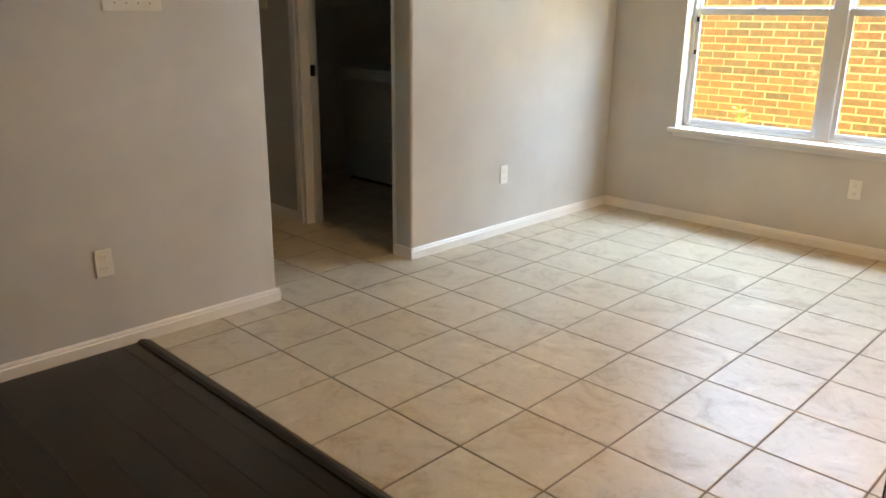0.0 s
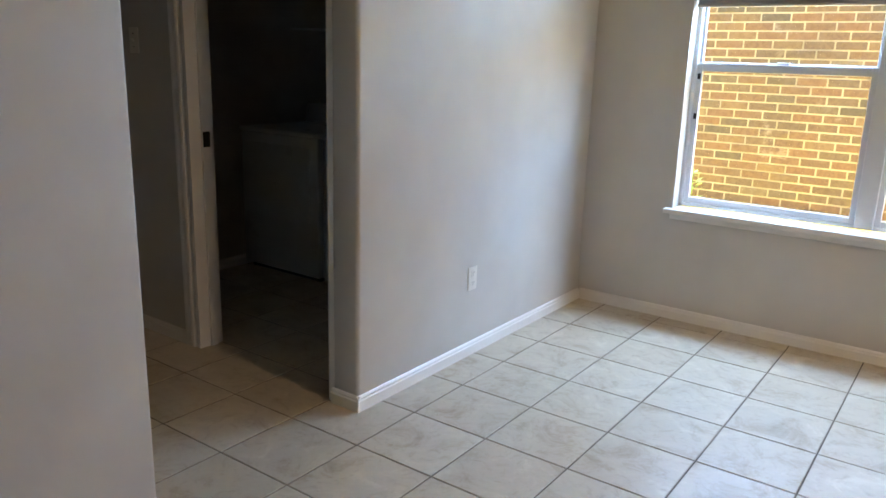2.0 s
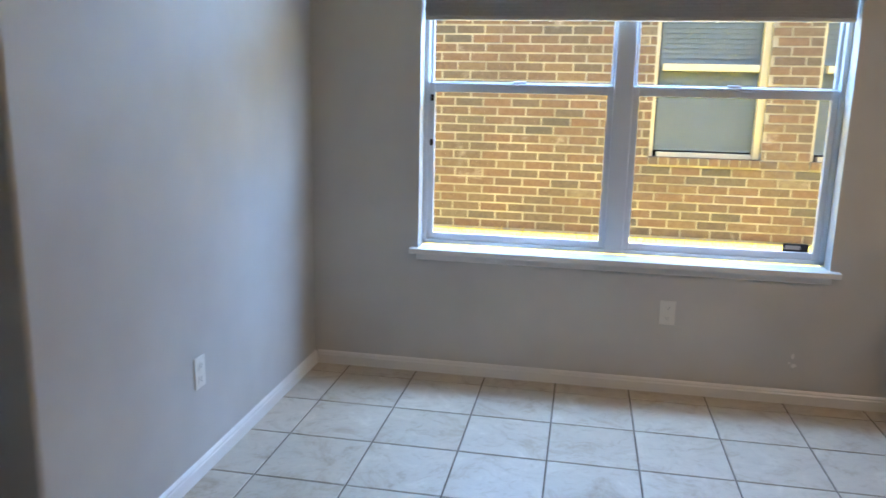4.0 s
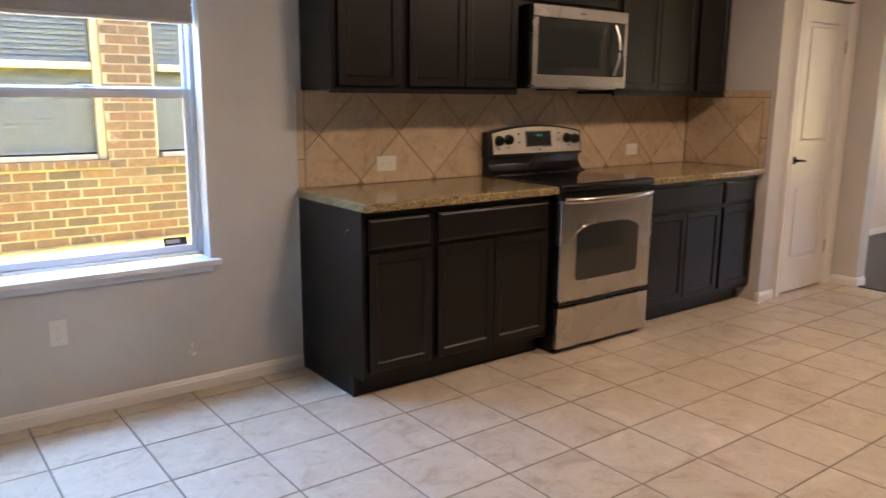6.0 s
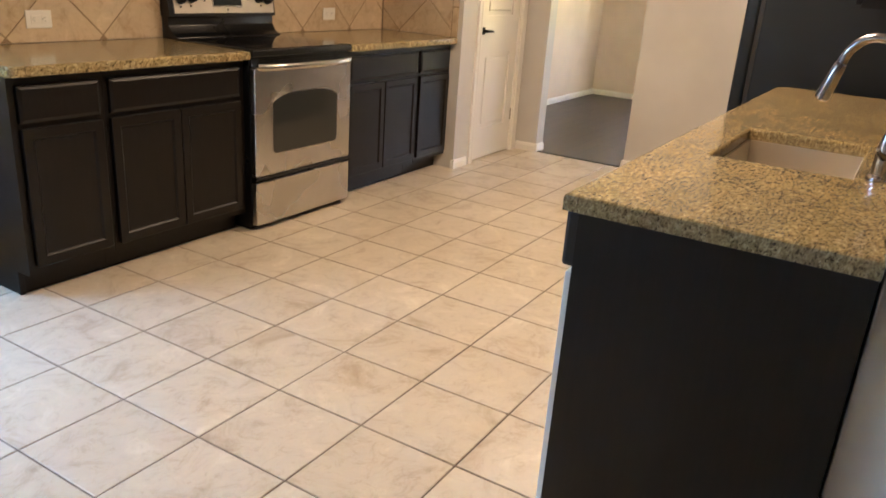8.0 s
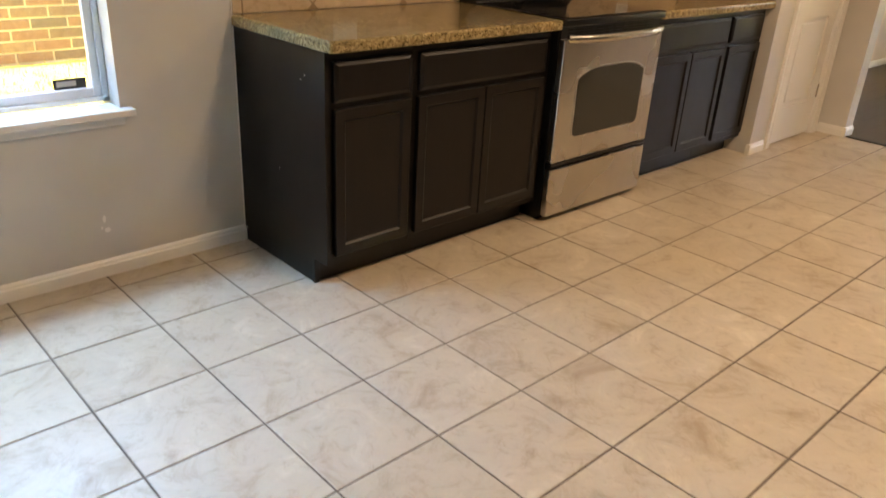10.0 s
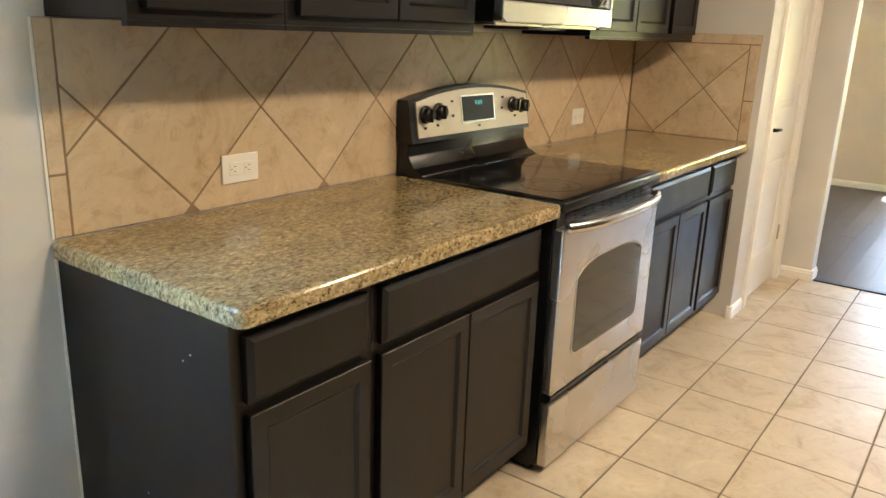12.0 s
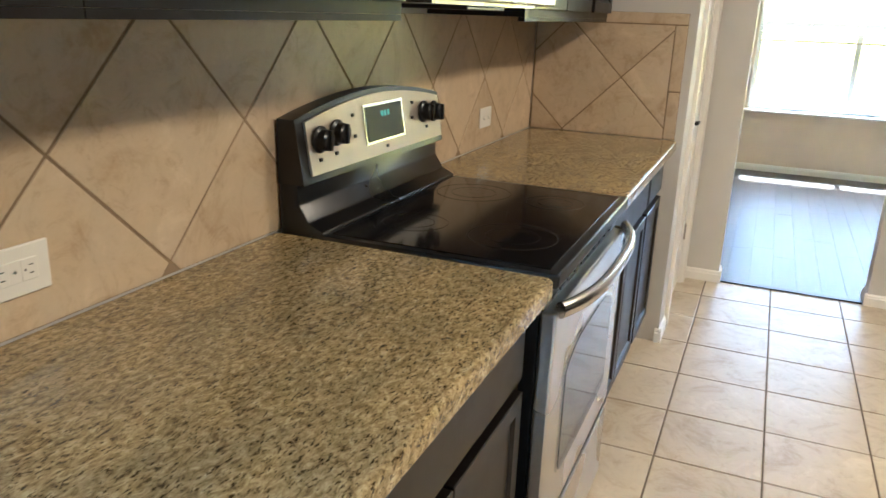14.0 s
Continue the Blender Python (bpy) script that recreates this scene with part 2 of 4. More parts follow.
def prism(points, axis, lo, hi, bevel=0.0, segments=2):
    """Extrudes a flat outline along an axis ('x', 'y' or 'z')."""
    bm = bmesh.new()

    def place(p, d):
        return {"x": (d, p[0], p[1]), "y": (p[0], d, p[1]), "z": (p[0], p[1], d)}[axis]
    a = [bm.verts.new(place(p, lo)) for p in points]
    b = [bm.verts.new(place(p, hi)) for p in points]
    n = len(points)
    bm.faces.new(a)
    bm.faces.new(b[::-1])
    for i in range(n):
        bm.faces.new((a[i], b[i], b[(i + 1) % n], a[(i + 1) % n]))
    bmesh.ops.recalc_face_normals(bm, faces=bm.faces)
    if bevel > 0:
        bmesh.ops.bevel(bm, geom=list(bm.edges), offset=bevel, segments=segments, profile=0.5, affect="EDGES")
    return bm


def tube(path, radius, sides=12, radii=None):
    bm = bmesh.new()
    rings = []
    pts = [Vector(p) for p in path]
    for i, p in enumerate(pts):
        way = (pts[min(i + 1, len(pts) - 1)] - pts[max(i - 1, 0)]).normalized()
        q = way.to_track_quat("Z", "Y")
        r = radii[i] if radii else radius
        rings.append([bm.verts.new(p + q @ Vector((r * math.cos(a), r * math.sin(a), 0))) for a in [k * math.tau / sides for k in range(sides)]])
    for a, b in zip(rings, rings[1:]):
        for k in range(sides):
            bm.faces.new((a[k], a[(k + 1) % sides], b[(k + 1) % sides], b[k]))
    bm.faces.new(rings[0][::-1])
    bm.faces.new(rings[-1])
    bmesh.ops.recalc_face_normals(bm, faces=bm.faces)
    return bm


def lathe(profile, centre, axis="z", sides=28):
    """Turns (radius, height) pairs round an axis through centre."""
    bm = bmesh.new()
    rings = []
    for r, h in profile:
        ring = []
        for k in range(sides):
            a = k * math.tau / sides
            u, w = r * math.cos(a), r * math.sin(a)
            p = {"z": (u, w, h), "y": (u, h, w), "x": (h, u, w)}[axis]
            ring.append(bm.verts.new(Vector(p) + Vector(centre)))
        rings.append(ring)
    for a, b in zip(rings, rings[1:]):
        for k in range(sides):
            bm.faces.new((a[k], a[(k + 1) % sides], b[(k + 1) % sides], b[k]))
    bm.faces.new(rings[0][::-1])
    bm.faces.new(rings[-1])
    bmesh.ops.recalc_face_normals(bm, faces=bm.faces)
    return bm


def mesh_of(name, bm, material, smooth=False):
    me = bpy.data.meshes.new(name)
    bm.to_mesh(me)
    bm.free()
    me.materials.append(material)
    if smooth:
        for p in me.polygons:
            p.use_smooth = True
        me.set_sharp_from_angle(angle=radians(40))
    return me


def part(name, bm, material, parent, label="", smooth=False):
    ob = new(name, mesh_of(name, bm, material, smooth))
    ob.parent = parent
    if label:
        ob["label"] = label
    return ob


def thing(name, place, label, category, group=""):
    """An Empty at a thing's base; parts are given in world places and moved under it."""
    ob = new(name)
    ob.empty_display_size = 0.1
    ob.location = place
    return tagged(ob, label, category, group)


def settle(ob):
    """Shifts the meshes of a thing's parts so that they sit where their numbers say."""
    for o in ob.children:
        o.matrix_parent_inverse = Matrix.Translation(-Vector(ob.location))


def structure(name, bm, material, label="", smooth=False):
    return tagged(new(name, mesh_of(name, bm, material, smooth)), label or name.replace("_", " "), name.split("_")[0], "", "structure")


# ---- shell of the house ----
H = 2.62
structure("wall_north", boxes((-2.2, 0.542, 0, 0.16, 0, H), (2.393, 7.1, 0, 0.16, 0, H), (0.542, 2.393, 0, 0.16, 0, 0.60), (0.542, 2.393, 0, 0.16, 2.08, H)), WALL, "grey-beige painted wall with the window opening")
structure("wall_nook", prism([(-0.12, -1.975), (0.018, -1.975), (0.018, -0.001), (-0.12, -0.001)], "z", 0, H, 0.016, 3), WALL, "grey-beige painted wall with rounded drywall corners", True)
structure("wall_living", prism([(-0.11, -8.5), (0.040, -8.5), (0.040, -2.897), (-0.11, -2.897)], "z", 0, H, 0.016, 3), WALL, "grey-beige painted wall beside the hall opening", True)
structure("hall_opening_header", boxes((-0.115, 0.012, -2.896, -1.976, 2.45, H)), WALL, "painted header above the hall opening")
structure("wall_hall_north", boxes((-3.2, -1.032, -1.955, -1.84, 0, H), (-1.032, -0.13, -1.955, -1.84, 2.06, H)), WALL, "painted hall wall with the laundry doorway")
structure("wall_hall_south", boxes((-3.2, -0.112, -3.02, -2.912, 0, H)), WALL, "painted hall wall")
structure("wall_hall_end", boxes((-3.3, -3.2, -3.05, -1.84, 0, H)), WALL, "painted wall at the end of the hall")
structure("wall_laundry_west", boxes((-2.2, -2.06, -1.84, -0.001, 0, H)), WALL, "painted laundry wall")
structure("wall_living_south", boxes((-0.11, 7.13, -8.62, -8.5, 0, H)), WALL, "plain painted living room wall")
structure("wall_east", boxes((7.0, 7.13, -0.87, -0.001, 0, H), (7.0, 7.13, -8.5, -1.62, 0, H), (7.0, 7.13, -1.62, -0.87, 2.12, H)), WALL, "grey-beige painted wall with a plain opening to the front room")
structure("wall_pantry_side", boxes((5.985, 6.10, -0.68, -0.001, 0, H), bevel=0.0), WALL, "painted side wall of the pantry")
structure("wall_pantry_front", boxes((6.10, 6.245, -0.68, -0.57, 0, H), (6.895, 6.999, -0.68, -0.57, 0, H), (6.245, 6.895, -0.68, -0.57, 2.06, H)), WALL, "painted pantry wall with its door opening")
structure("wall_kitchen_south", boxes((4.55, 6.999, -3.60, -3.436, 0, H)), WALL, "painted wall behind the refrigerator")
structure("wall_room_north", boxes((7.13, 10.9, 0.10, 0.24, 0, H)), CREAM, "cream painted wall of the front room")
structure("wall_room_south", boxes((7.13, 10.9, -4.2, -4.08, 0, H)), CREAM, "painted wall of the front room")
structure("wall_room_east", boxes((10.76, 10.9, -0.80, 0.10, 0, H), (10.76, 10.9, -4.08, -3.9, 0, H), (10.76, 10.9, -3.9, -0.80, 0, 0.60), (10.76, 10.9, -3.9, -0.80, 2.1, H)), CREAM, "painted wall with the front room window")
structure("ceiling", boxes((-3.3, 10.95, -8.65, 0.30, H, H + 0.15)), CEILING, "white textured ceiling")
structure("roof_eave", boxes((-3.5, 11.2, 0.305, 0.36, H - 0.02, H + 0.14)), LAP, "eave board over the side yard")


def baseboard(name, a, b, normal):
    """A stepped baseboard from a to b on the floor, standing off the wall along normal."""
    a, b, n = Vector((*a, 0)), Vector((*b, 0)), Vector((*normal, 0))
    prof = [(0.001, 0.0), (0.014, 0.0), (0.014, 0.044), (0.010, 0.050), (0.010, 0.056), (0.006, 0.062), (0.001, 0.066)]
    bm = bmesh.new()
    ra = [bm.verts.new(a + n * d + Vector((0, 0, h))) for d, h in prof]
    rb = [bm.verts.new(b + n * d + Vector((0, 0, h))) for d, h in prof]
    k = len(prof)
    for i in range(k):
        bm.faces.new((ra[i], ra[(i + 1) % k], rb[(i + 1) % k], rb[i]))
    bm.faces.new(ra)
    bm.faces.new(rb[::-1])
    bmesh.ops.recalc_face_normals(bm, faces=bm.faces)
    return structure(name, bm, TRIM, "white painted stepped baseboard")


baseboard("baseboard_north", (0.030, 0), (2.853, 0), (0, -1))
baseboard("baseboard_nook", (0.018, -1.987), (0.018, -0.012), (1, 0))
baseboard("baseboard_pier", (-0.12, -1.975), (0.030, -1.975), (0, -1))
baseboard("baseboard_living", (0.040, -8.5), (0.040, -2.885), (1, 0))
baseboard("baseboard_wall_end", (-0.11, -2.897), (0.052, -2.897), (0, 1))
baseboard("baseboard_hall", (-3.2, -1.955), (-1.110, -1.955), (0, -1))
baseboard("baseboard_laundry", (-2.06, -1.84), (-2.06, -0.05), (1, 0))
baseboard("baseboard_pantry", (5.972, -0.68), (6.165, -0.68), (0, -1))
baseboard("baseboard_pantry_side", (5.985, -0.693), (5.985, -0.664), (-1, 0))
baseboard("baseboard_pantry_end", (6.975, -0.68), (6.987, -0.68), (0, -1))
baseboard("baseboard_opening_side", (7.0, -0.884), (7.0, -0.692), (-1, 0))
baseboard("baseboard_opening_jamb", (6.987, -0.87), (7.13, -0.87), (0, -1))
baseboard("baseboard_opening_far", (7.0, -2.7), (7.0, -1.606), (-1, 0))
baseboard("baseboard_opening_far_jamb", (6.987, -1.62), (7.13, -1.62), (0, 1))
baseboard("baseboard_room_north", (7.13, 0.10), (10.76, 0.10), (0, -1))
baseboard("baseboard_room_east", (10.76, -4.08), (10.76, 0.088), (-1, 0))

# ---- door frames and doors ----
CASE = [(0.0, 0.0), (0.0, -0.014), (0.012, -0.018), (0.030, -0.013), (0.048, -0.017), (0.062, -0.017), (0.062, 0.0)]


def casing(name, x0, x1, top, y, parent):
    """Moulded casing round a doorway in a wall that faces -y."""
    for sx, out in ((x0, -1), (x1, 1)):
        part("casing_leg", prism([(sx + out * u, y + w) for u, w in CASE], "z", 0, top + 0.062), TRIM, parent)
    part("casing_head", boxes((x0, x1, y - 0.015, y, top, top + 0.062), bevel=0.003), TRIM, parent)


frame_l = tagged(new("door_frame_laundry"), "white painted door frame of the laundry with a black strike plate", "door frame", "", "structure")
casing("casing", -1.047, -0.150, 2.06, -1.955, frame_l)
part("jamb", boxes((-1.032, -1.010, -1.965, -1.835, 0, 2.06)), TRIM, frame_l)
part("stop", boxes((-1.010, -0.998, -1.905, -1.868, 0, 2.05)), TRIM, frame_l)
part("strike_plate", boxes((-0.998, -0.994, -1.902, -1.866, 0.965, 1.035), bevel=0.001), BRONZE, frame_l, "black strike plate")

frame_p = tagged(new("door_frame_pantry"), "white painted casing round the pantry door", "door frame", "", "structure")
casing("casing", 6.248, 6.892, 2.06, -0.68, frame_p)
for jx in ((6.246, 6.262), (6.878, 6.894)):
    part("jamb", boxes((jx[0], jx[1], -0.685, -0.571, 0, 2.05)), TRIM, frame_p)

pantry = thing("pantry_door", (6.57, -0.65, 0), "closed white painted two-panel door with a black lever", "door")
bm = bmesh.new()
for r in ((6.264, 6.876, 0.01, 0.24), (6.264, 6.876, 0.80, 1.07), (6.264, 6.876, 1.90, 2.045), (6.264, 6.37, 0.24, 0.80), (6.77, 6.876, 0.24, 0.80), (6.264, 6.37, 1.07, 1.90), (6.77, 6.876, 1.07, 1.90)):
    box(bm, r[0], r[1], -0.665, -0.63, r[2], r[3])
part("leaf_frame", bm, DOORPAINT, pantry)
for z0, z1 in ((0.24, 0.80), (1.07, 1.90)):
    bm = bmesh.new()
    box(bm, 6.37, 6.77, -0.652, -0.635, z0, z1)
    box(bm, 6.40, 6.74, -0.662, -0.650, z0 + 0.03, z1 - 0.03, 0.009, 2)
    part("door_panel", bm, DOORPAINT, pantry)
handle = part("rose", lathe([(0.002, -0.665), (0.027, -0.666), (0.027, -0.674), (0.010, -0.678), (0.010, -0.70), (0.002, -0.701)], (6.312, 0, 0.962), "y", 20), BRONZE, pantry, "black round rose", True)
lever = part("lever", tube([(6.310, -0.700, 0.962), (6.34, -0.706, 0.963), (6.39, -0.703, 0.959), (6.415, -0.698, 0.955)], 0.008, 10, [0.010, 0.009, 0.008, 0.006]), BRONZE, pantry, "black lever handle", True)
for hz in (0.3, 1.75):
    part("hinge", lathe([(0.006, hz - 0.045), (0.006, hz + 0.045)], (6.874, -0.668, 0), "z", 10), SATIN, pantry)
settle(pantry)


# ---- windows ----
win = tagged(new("window_1"), "double single-hung window with pale vinyl frames and a raised blind", "window", "", "structure")
X0, X1, YG = 0.542, 2.393, 0.105
for r in ((X0, X0 + 0.022, 0.09, 0.155, 0.632, 2.078), (X1 - 0.022, X1, 0.09, 0.155, 0.632, 2.078)):
    part("window_frame", boxes(r, bevel=0.003), VINYL, win)
part("window_frame", boxes((X0, X1, 0.09, 0.155, 0.632, 0.652), bevel=0.003), VINYL, win)
part("window_frame", boxes((X0, X1, 0.09, 0.155, 2.05, 2.078), bevel=0.003), VINYL, win)
part("mullion", boxes((1.42, 1.505, 0.082, 0.157, 0.633, 2.06), bevel=0.004), VINYL, win)
for a, b in ((X0 + 0.022, 1.42), (1.505, X1 - 0.022)):
    low = part("sash_lower", boxes((a, a + 0.028, 0.098, 0.124, 0.653, 1.405), (b - 0.028, b, 0.098, 0.124, 0.653, 1.405), (a + 0.028, b - 0.028, 0.098, 0.124, 0.653, 0.684), (a + 0.028, b - 0.028, 0.098, 0.124, 1.362, 1.405), bevel=0.003), VINYL, win)
    part("pane", boxes((a + 0.027, b - 0.027, 0.110, 0.113, 0.683, 1.363)), GLASS, low).visible_shadow = False
    part("lift_rail", boxes((a + 0.03, b - 0.03, 0.088, 0.098, 1.392, 1.404), bevel=0.002), VINYL, low)
    part("sash_lock", boxes(((a + b) / 2 - 0.03, (a + b) / 2 + 0.03, 0.097, 0.119, 1.405, 1.417), bevel=0.003), VINYL, low)
    up = part("sash_upper", boxes((a, a + 0.016, 0.126, 0.15, 1.38, 2.05), (b - 0.016, b, 0.126, 0.15, 1.38, 2.05), (a + 0.016, b - 0.016, 0.126, 0.15, 1.38, 1.412), (a + 0.016, b - 0.016, 0.126, 0.15, 2.02, 2.05), bevel=0.003), VINYL, win)
    part("pane", boxes((a + 0.015, b - 0.015, 0.137, 0.140, 1.41, 2.022)), GLASS, up).visible_shadow = False
for lz in (1.11, 1.32):
    part("sash_stop", boxes((X0 + 0.03, X0 + 0.045, 0.09, 0.098, lz, lz + 0.03), bevel=0.002), BRONZE, win)
part("latch", boxes((2.215, 2.325, 0.106, 0.1095, 0.686, 0.722)), SLOT, win, "dark maker's sticker on the glass")
part("latch_mark", boxes((2.225, 2.29, 0.1045, 0.1065, 0.696, 0.714)), SLAT, win)
sill = structure("sill_1", boxes((0.505, 2.432, -0.048, 0.0, 0.602, 0.628), (0.543, 2.392, 0.0, 0.092, 0.602, 0.628), bevel=0.004), TRIM, "white painted window sill board")
structure("trim_apron", boxes((0.535, 2.402, -0.017, -0.001, 0.570, 0.601), bevel=0.003), TRIM, "white painted apron under the window sill")

blind = thing("window_blind", (1.47, 0.04, 1.69), "raised horizontal blind with stacked cream slats", "blind")
part("bottom_rail", boxes((0.556, 2.38, 0.02, 0.062, 1.683, 1.700), bevel=0.004), SLAT, blind)
for i in range(17):
    z = 1.7015 + i * 0.0058
    dy = 0.002 * math.sin(i * 2.3)
    part("slat", boxes((0.556 + 0.002 * math.sin(i), 2.38, 0.017 + dy, 0.066 + dy, z, z + 0.0032)), SLAT, blind)
for i in range(6):
    z = 1.835 + i * 0.034
    part("slat", prism([(0.017, z - 0.008), (0.066, z + 0.008), (0.066, z + 0.011), (0.017, z - 0.005)], "x", 0.556, 2.38), SLAT, blind)
part("head_rail", boxes((0.55, 2.386, 0.012, 0.072, 2.03, 2.078), bevel=0.004), SLAT, blind)
for cx in (0.75, 1.12, 1.83, 2.2):
    part("cord", boxes((cx, cx + 0.004, 0.013, 0.0155, 1.69, 2.04)), SLAT, blind)
    part("button", lathe([(0.002, 1.679), (0.008, 1.680), (0.008, 1.684)], (cx, 0.04, 0), "z", 10), PLASTIC, blind)
settle(blind)

win2 = tagged(new("window_2"), "bright front room window with white frame", "window", "", "structure")
part("window_frame", boxes((10.80, 10.86, -3.9, -3.86, 0.60, 2.1), (10.80, 10.86, -0.84, -0.80, 0.60, 2.1), (10.80, 10.86, -3.86, -0.84, 0.60, 0.64), (10.80, 10.86, -3.86, -0.84, 2.06, 2.1)), VINYL, win2)
part("mullion", boxes((10.80, 10.86, -1.70, -1.65, 0.64, 2.06)), VINYL, win2)
part("rail", boxes((10.80, 10.86, -3.86, -1.70, 1.32, 1.36), (10.80, 10.86, -1.65, -0.84, 1.32, 1.36)), VINYL, win2)
part("pane", boxes((10.83, 10.834, -3.86, -0.84, 0.64, 2.06)), GLASS, win2).visible_shadow = False
structure("sill_2", boxes((10.71, 10.80, -3.95, -0.75, 0.575, 0.60), bevel=0.004), TRIM, "white window sill in the front room")
blind2 = thing("front_room_blind", (10.77, -1.67, 1.245), "half-lowered white horizontal blind with open level slats", "blind")
for i in range(17):
    z = 1.29 + i * 0.0455
    part("slat", prism([(10.744, z - 0.003), (10.786, z + 0.001), (10.786, z + 0.004), (10.744, z)], "y", -3.88, -0.82), SLAT, blind2)
part("bottom_rail", boxes((10.745, 10.787, -3.88, -0.82, 1.245, 1.263), bevel=0.004), SLAT, blind2)
part("head_rail", boxes((10.74, 10.79, -3.89, -0.81, 2.05, 2.098), bevel=0.004), SLAT, blind2)
for cy in (-3.5, -2.4, -1.25):
    part("cord", boxes((10.741, 10.743, cy, cy + 0.004, 1.25, 2.06)), SLAT, blind2)
settle(blind2)


# ---- cabinets ----
def shaker(bm, x0, x1, z0, z1, y, rail=0.052, thick=0.02, depth=0.008):
    """A door front facing -y with a recessed panel behind a sloped inner edge."""
    box(bm, x0, x1, y, y + thick, z0, z1, 0.002, 1)
    front = min((f for f in bm.faces if f.normal.y < -0.9), key=lambda f: (round(f.calc_center_median().y, 4), -f.calc_area()))
    r = bmesh.ops.inset_region(bm, faces=[front], thickness=rail)
    r = bmesh.ops.inset_region(bm, faces=[front], thickness=0.008)
    for v in front.verts:
        v.co.y += depth * 0.6
    bmesh.ops.inset_region(bm, faces=[front], thickness=0.004)
    for v in front.verts:
        v.co.y += depth * 0.4
    return bm


def drawer_front(x0, x1, z0, z1, y):
    bm = bmesh.new()
    box(bm, x0, x1, y + 0.006, y + 0.02, z0, z1)
    box(bm, x0 + 0.010, x1 - 0.010, y, y + 0.006, z0 + 0.010, z1 - 0.010)
    bm2 = bmesh.new()
    vs0 = [(x0, z0), (x1, z0), (x1, z1), (x0, z1)]
    vs1 = [(x0 + 0.014, z0 + 0.014), (x1 - 0.014, z0 + 0.014), (x1 - 0.014, z1 - 0.014), (x0 + 0.014, z1 - 0.014)]
    rings = [[bm2.verts.new((p[0], d, p[1])) for p in r] for r, d in ((vs0, y + 0.02), (vs0, y + 0.007), (vs1, y))]
    for a, b in zip(rings, rings[1:]):
        for k in range(4):
            bm2.faces.new((a[k], a[(k + 1) % 4], b[(k + 1) % 4], b[k]))
    bm2.faces.new(rings[0])
    bm2.faces.new(rings[-1])
    bmesh.ops.recalc_face_normals(bm2, faces=bm2.faces)
    bm.free()
    return bm2


def base_cabinet(x0, x1, drawers, doors, end=""):
    c = thing("base_cabinet", ((x0 + x1) / 2, -0.3, 0), "espresso-stained base cabinet with shaker doors under the granite counter", "cabinet", "base cabinets")
    part("body", boxes((x0, x1, -0.598, -0.002, 0.10, 0.884)), CABINET, c)
    part("toe_kick", boxes((x0 + (0.0 if end == "left" else 0.0), x1, -0.516, -0.01, 0.0, 0.0995)), CABINET, c)
    if end == "left":
        part("end_panel", prism([(-0.001, 0.0), (-0.512, 0.0), (-0.512, 0.10), (-0.604, 0.10), (-0.604, 0.884), (-0.001, 0.884)], "x", x0 - 0.006, x0 - 0.0005), CABINET, c, "smooth dark end panel")
        part("corner_strip", boxes((x0 - 0.010, x0 + 0.012, -0.528, -0.5125, 0.0, 0.10), bevel=0.002), CABINET, c)
        part("caulk_line", boxes((x0 - 0.012, x0 - 0.0065, -0.007, -0.0015, 0.07, 0.884), bevel=0.001), TRIM, c, "white caulk line")
        for cy, cz, r in ((-0.485, 0.785, 0.0028), (-0.46, 0.766, 0.002), (-0.02, 0.059, 0.005), (-0.30, 0.40, 0.002)):
            part("paint_chip", lathe([(r, -0.0006), (r * 0.8, 0.0)], (x0 - 0.0061, cy, cz), "x", 7), TRIM, c)
    for a, b in drawers:
        part("drawer_front", drawer_front(a, b, 0.708, 0.848, -0.620), CABINET, c)
    for a, b in doors:
        part("cabinet_door", shaker(bmesh.new(), a, b, 0.135, 0.686, -0.620), CABINET, c)
    settle(c)
    return c


base_cabinet(2.858, 3.245, [(2.884, 3.222)], [(2.884, 3.226)], "left")
base_cabinet(3.247, 4.022, [(3.268, 3.985)], [(3.264, 3.617), (3.623, 3.985)])
base_cabinet(4.802, 5.576, [(4.845, 5.556)], [(4.845, 5.192), (5.198, 5.556)])
base_cabinet(5.578, 5.982, [(5.590, 5.955)], [(5.590, 5.955)])


def wall_cabinet(x0, x1, z0, z1, doors, y=-0.318):
    c = thing("wall_cabinet", ((x0 + x1) / 2, -0.16, z0), "espresso-stained wall cabinet with shaker doors above the backsplash", "cabinet", "wall cabinets")
    part("body", boxes((x0, x1, y, -0.014, z0, z1)), CABINET, c)
    part("bottom_rail", boxes((x0, x1, y, y + 0.02, z0 - 0.012, z0 - 0.0005)), CABINET, c)
    for a, b in doors:
        part("cabinet_door", shaker(bmesh.new(), a, b, z0 + 0.022, z1 - 0.03, y - 0.0215), CABINET, c)
    settle(c)
    return c


wall_cabinet(2.876, 3.262, 1.405, 2.17, [(2.905, 3.238)])
wall_cabinet(3.264, 4.012, 1.405, 2.17, [(3.292, 3.634), (3.640, 3.988)])
wall_cabinet(4.014, 4.800, 1.868, 2.17, [(4.040, 4.404), (4.410, 4.775)])
wall_cabinet(4.802, 5.576, 1.405, 2.17, [(4.830, 5.186), (5.192, 5.552)])
wall_cabinet(5.578, 5.945, 1.405, 2.17, [(5.602, 5.922)])


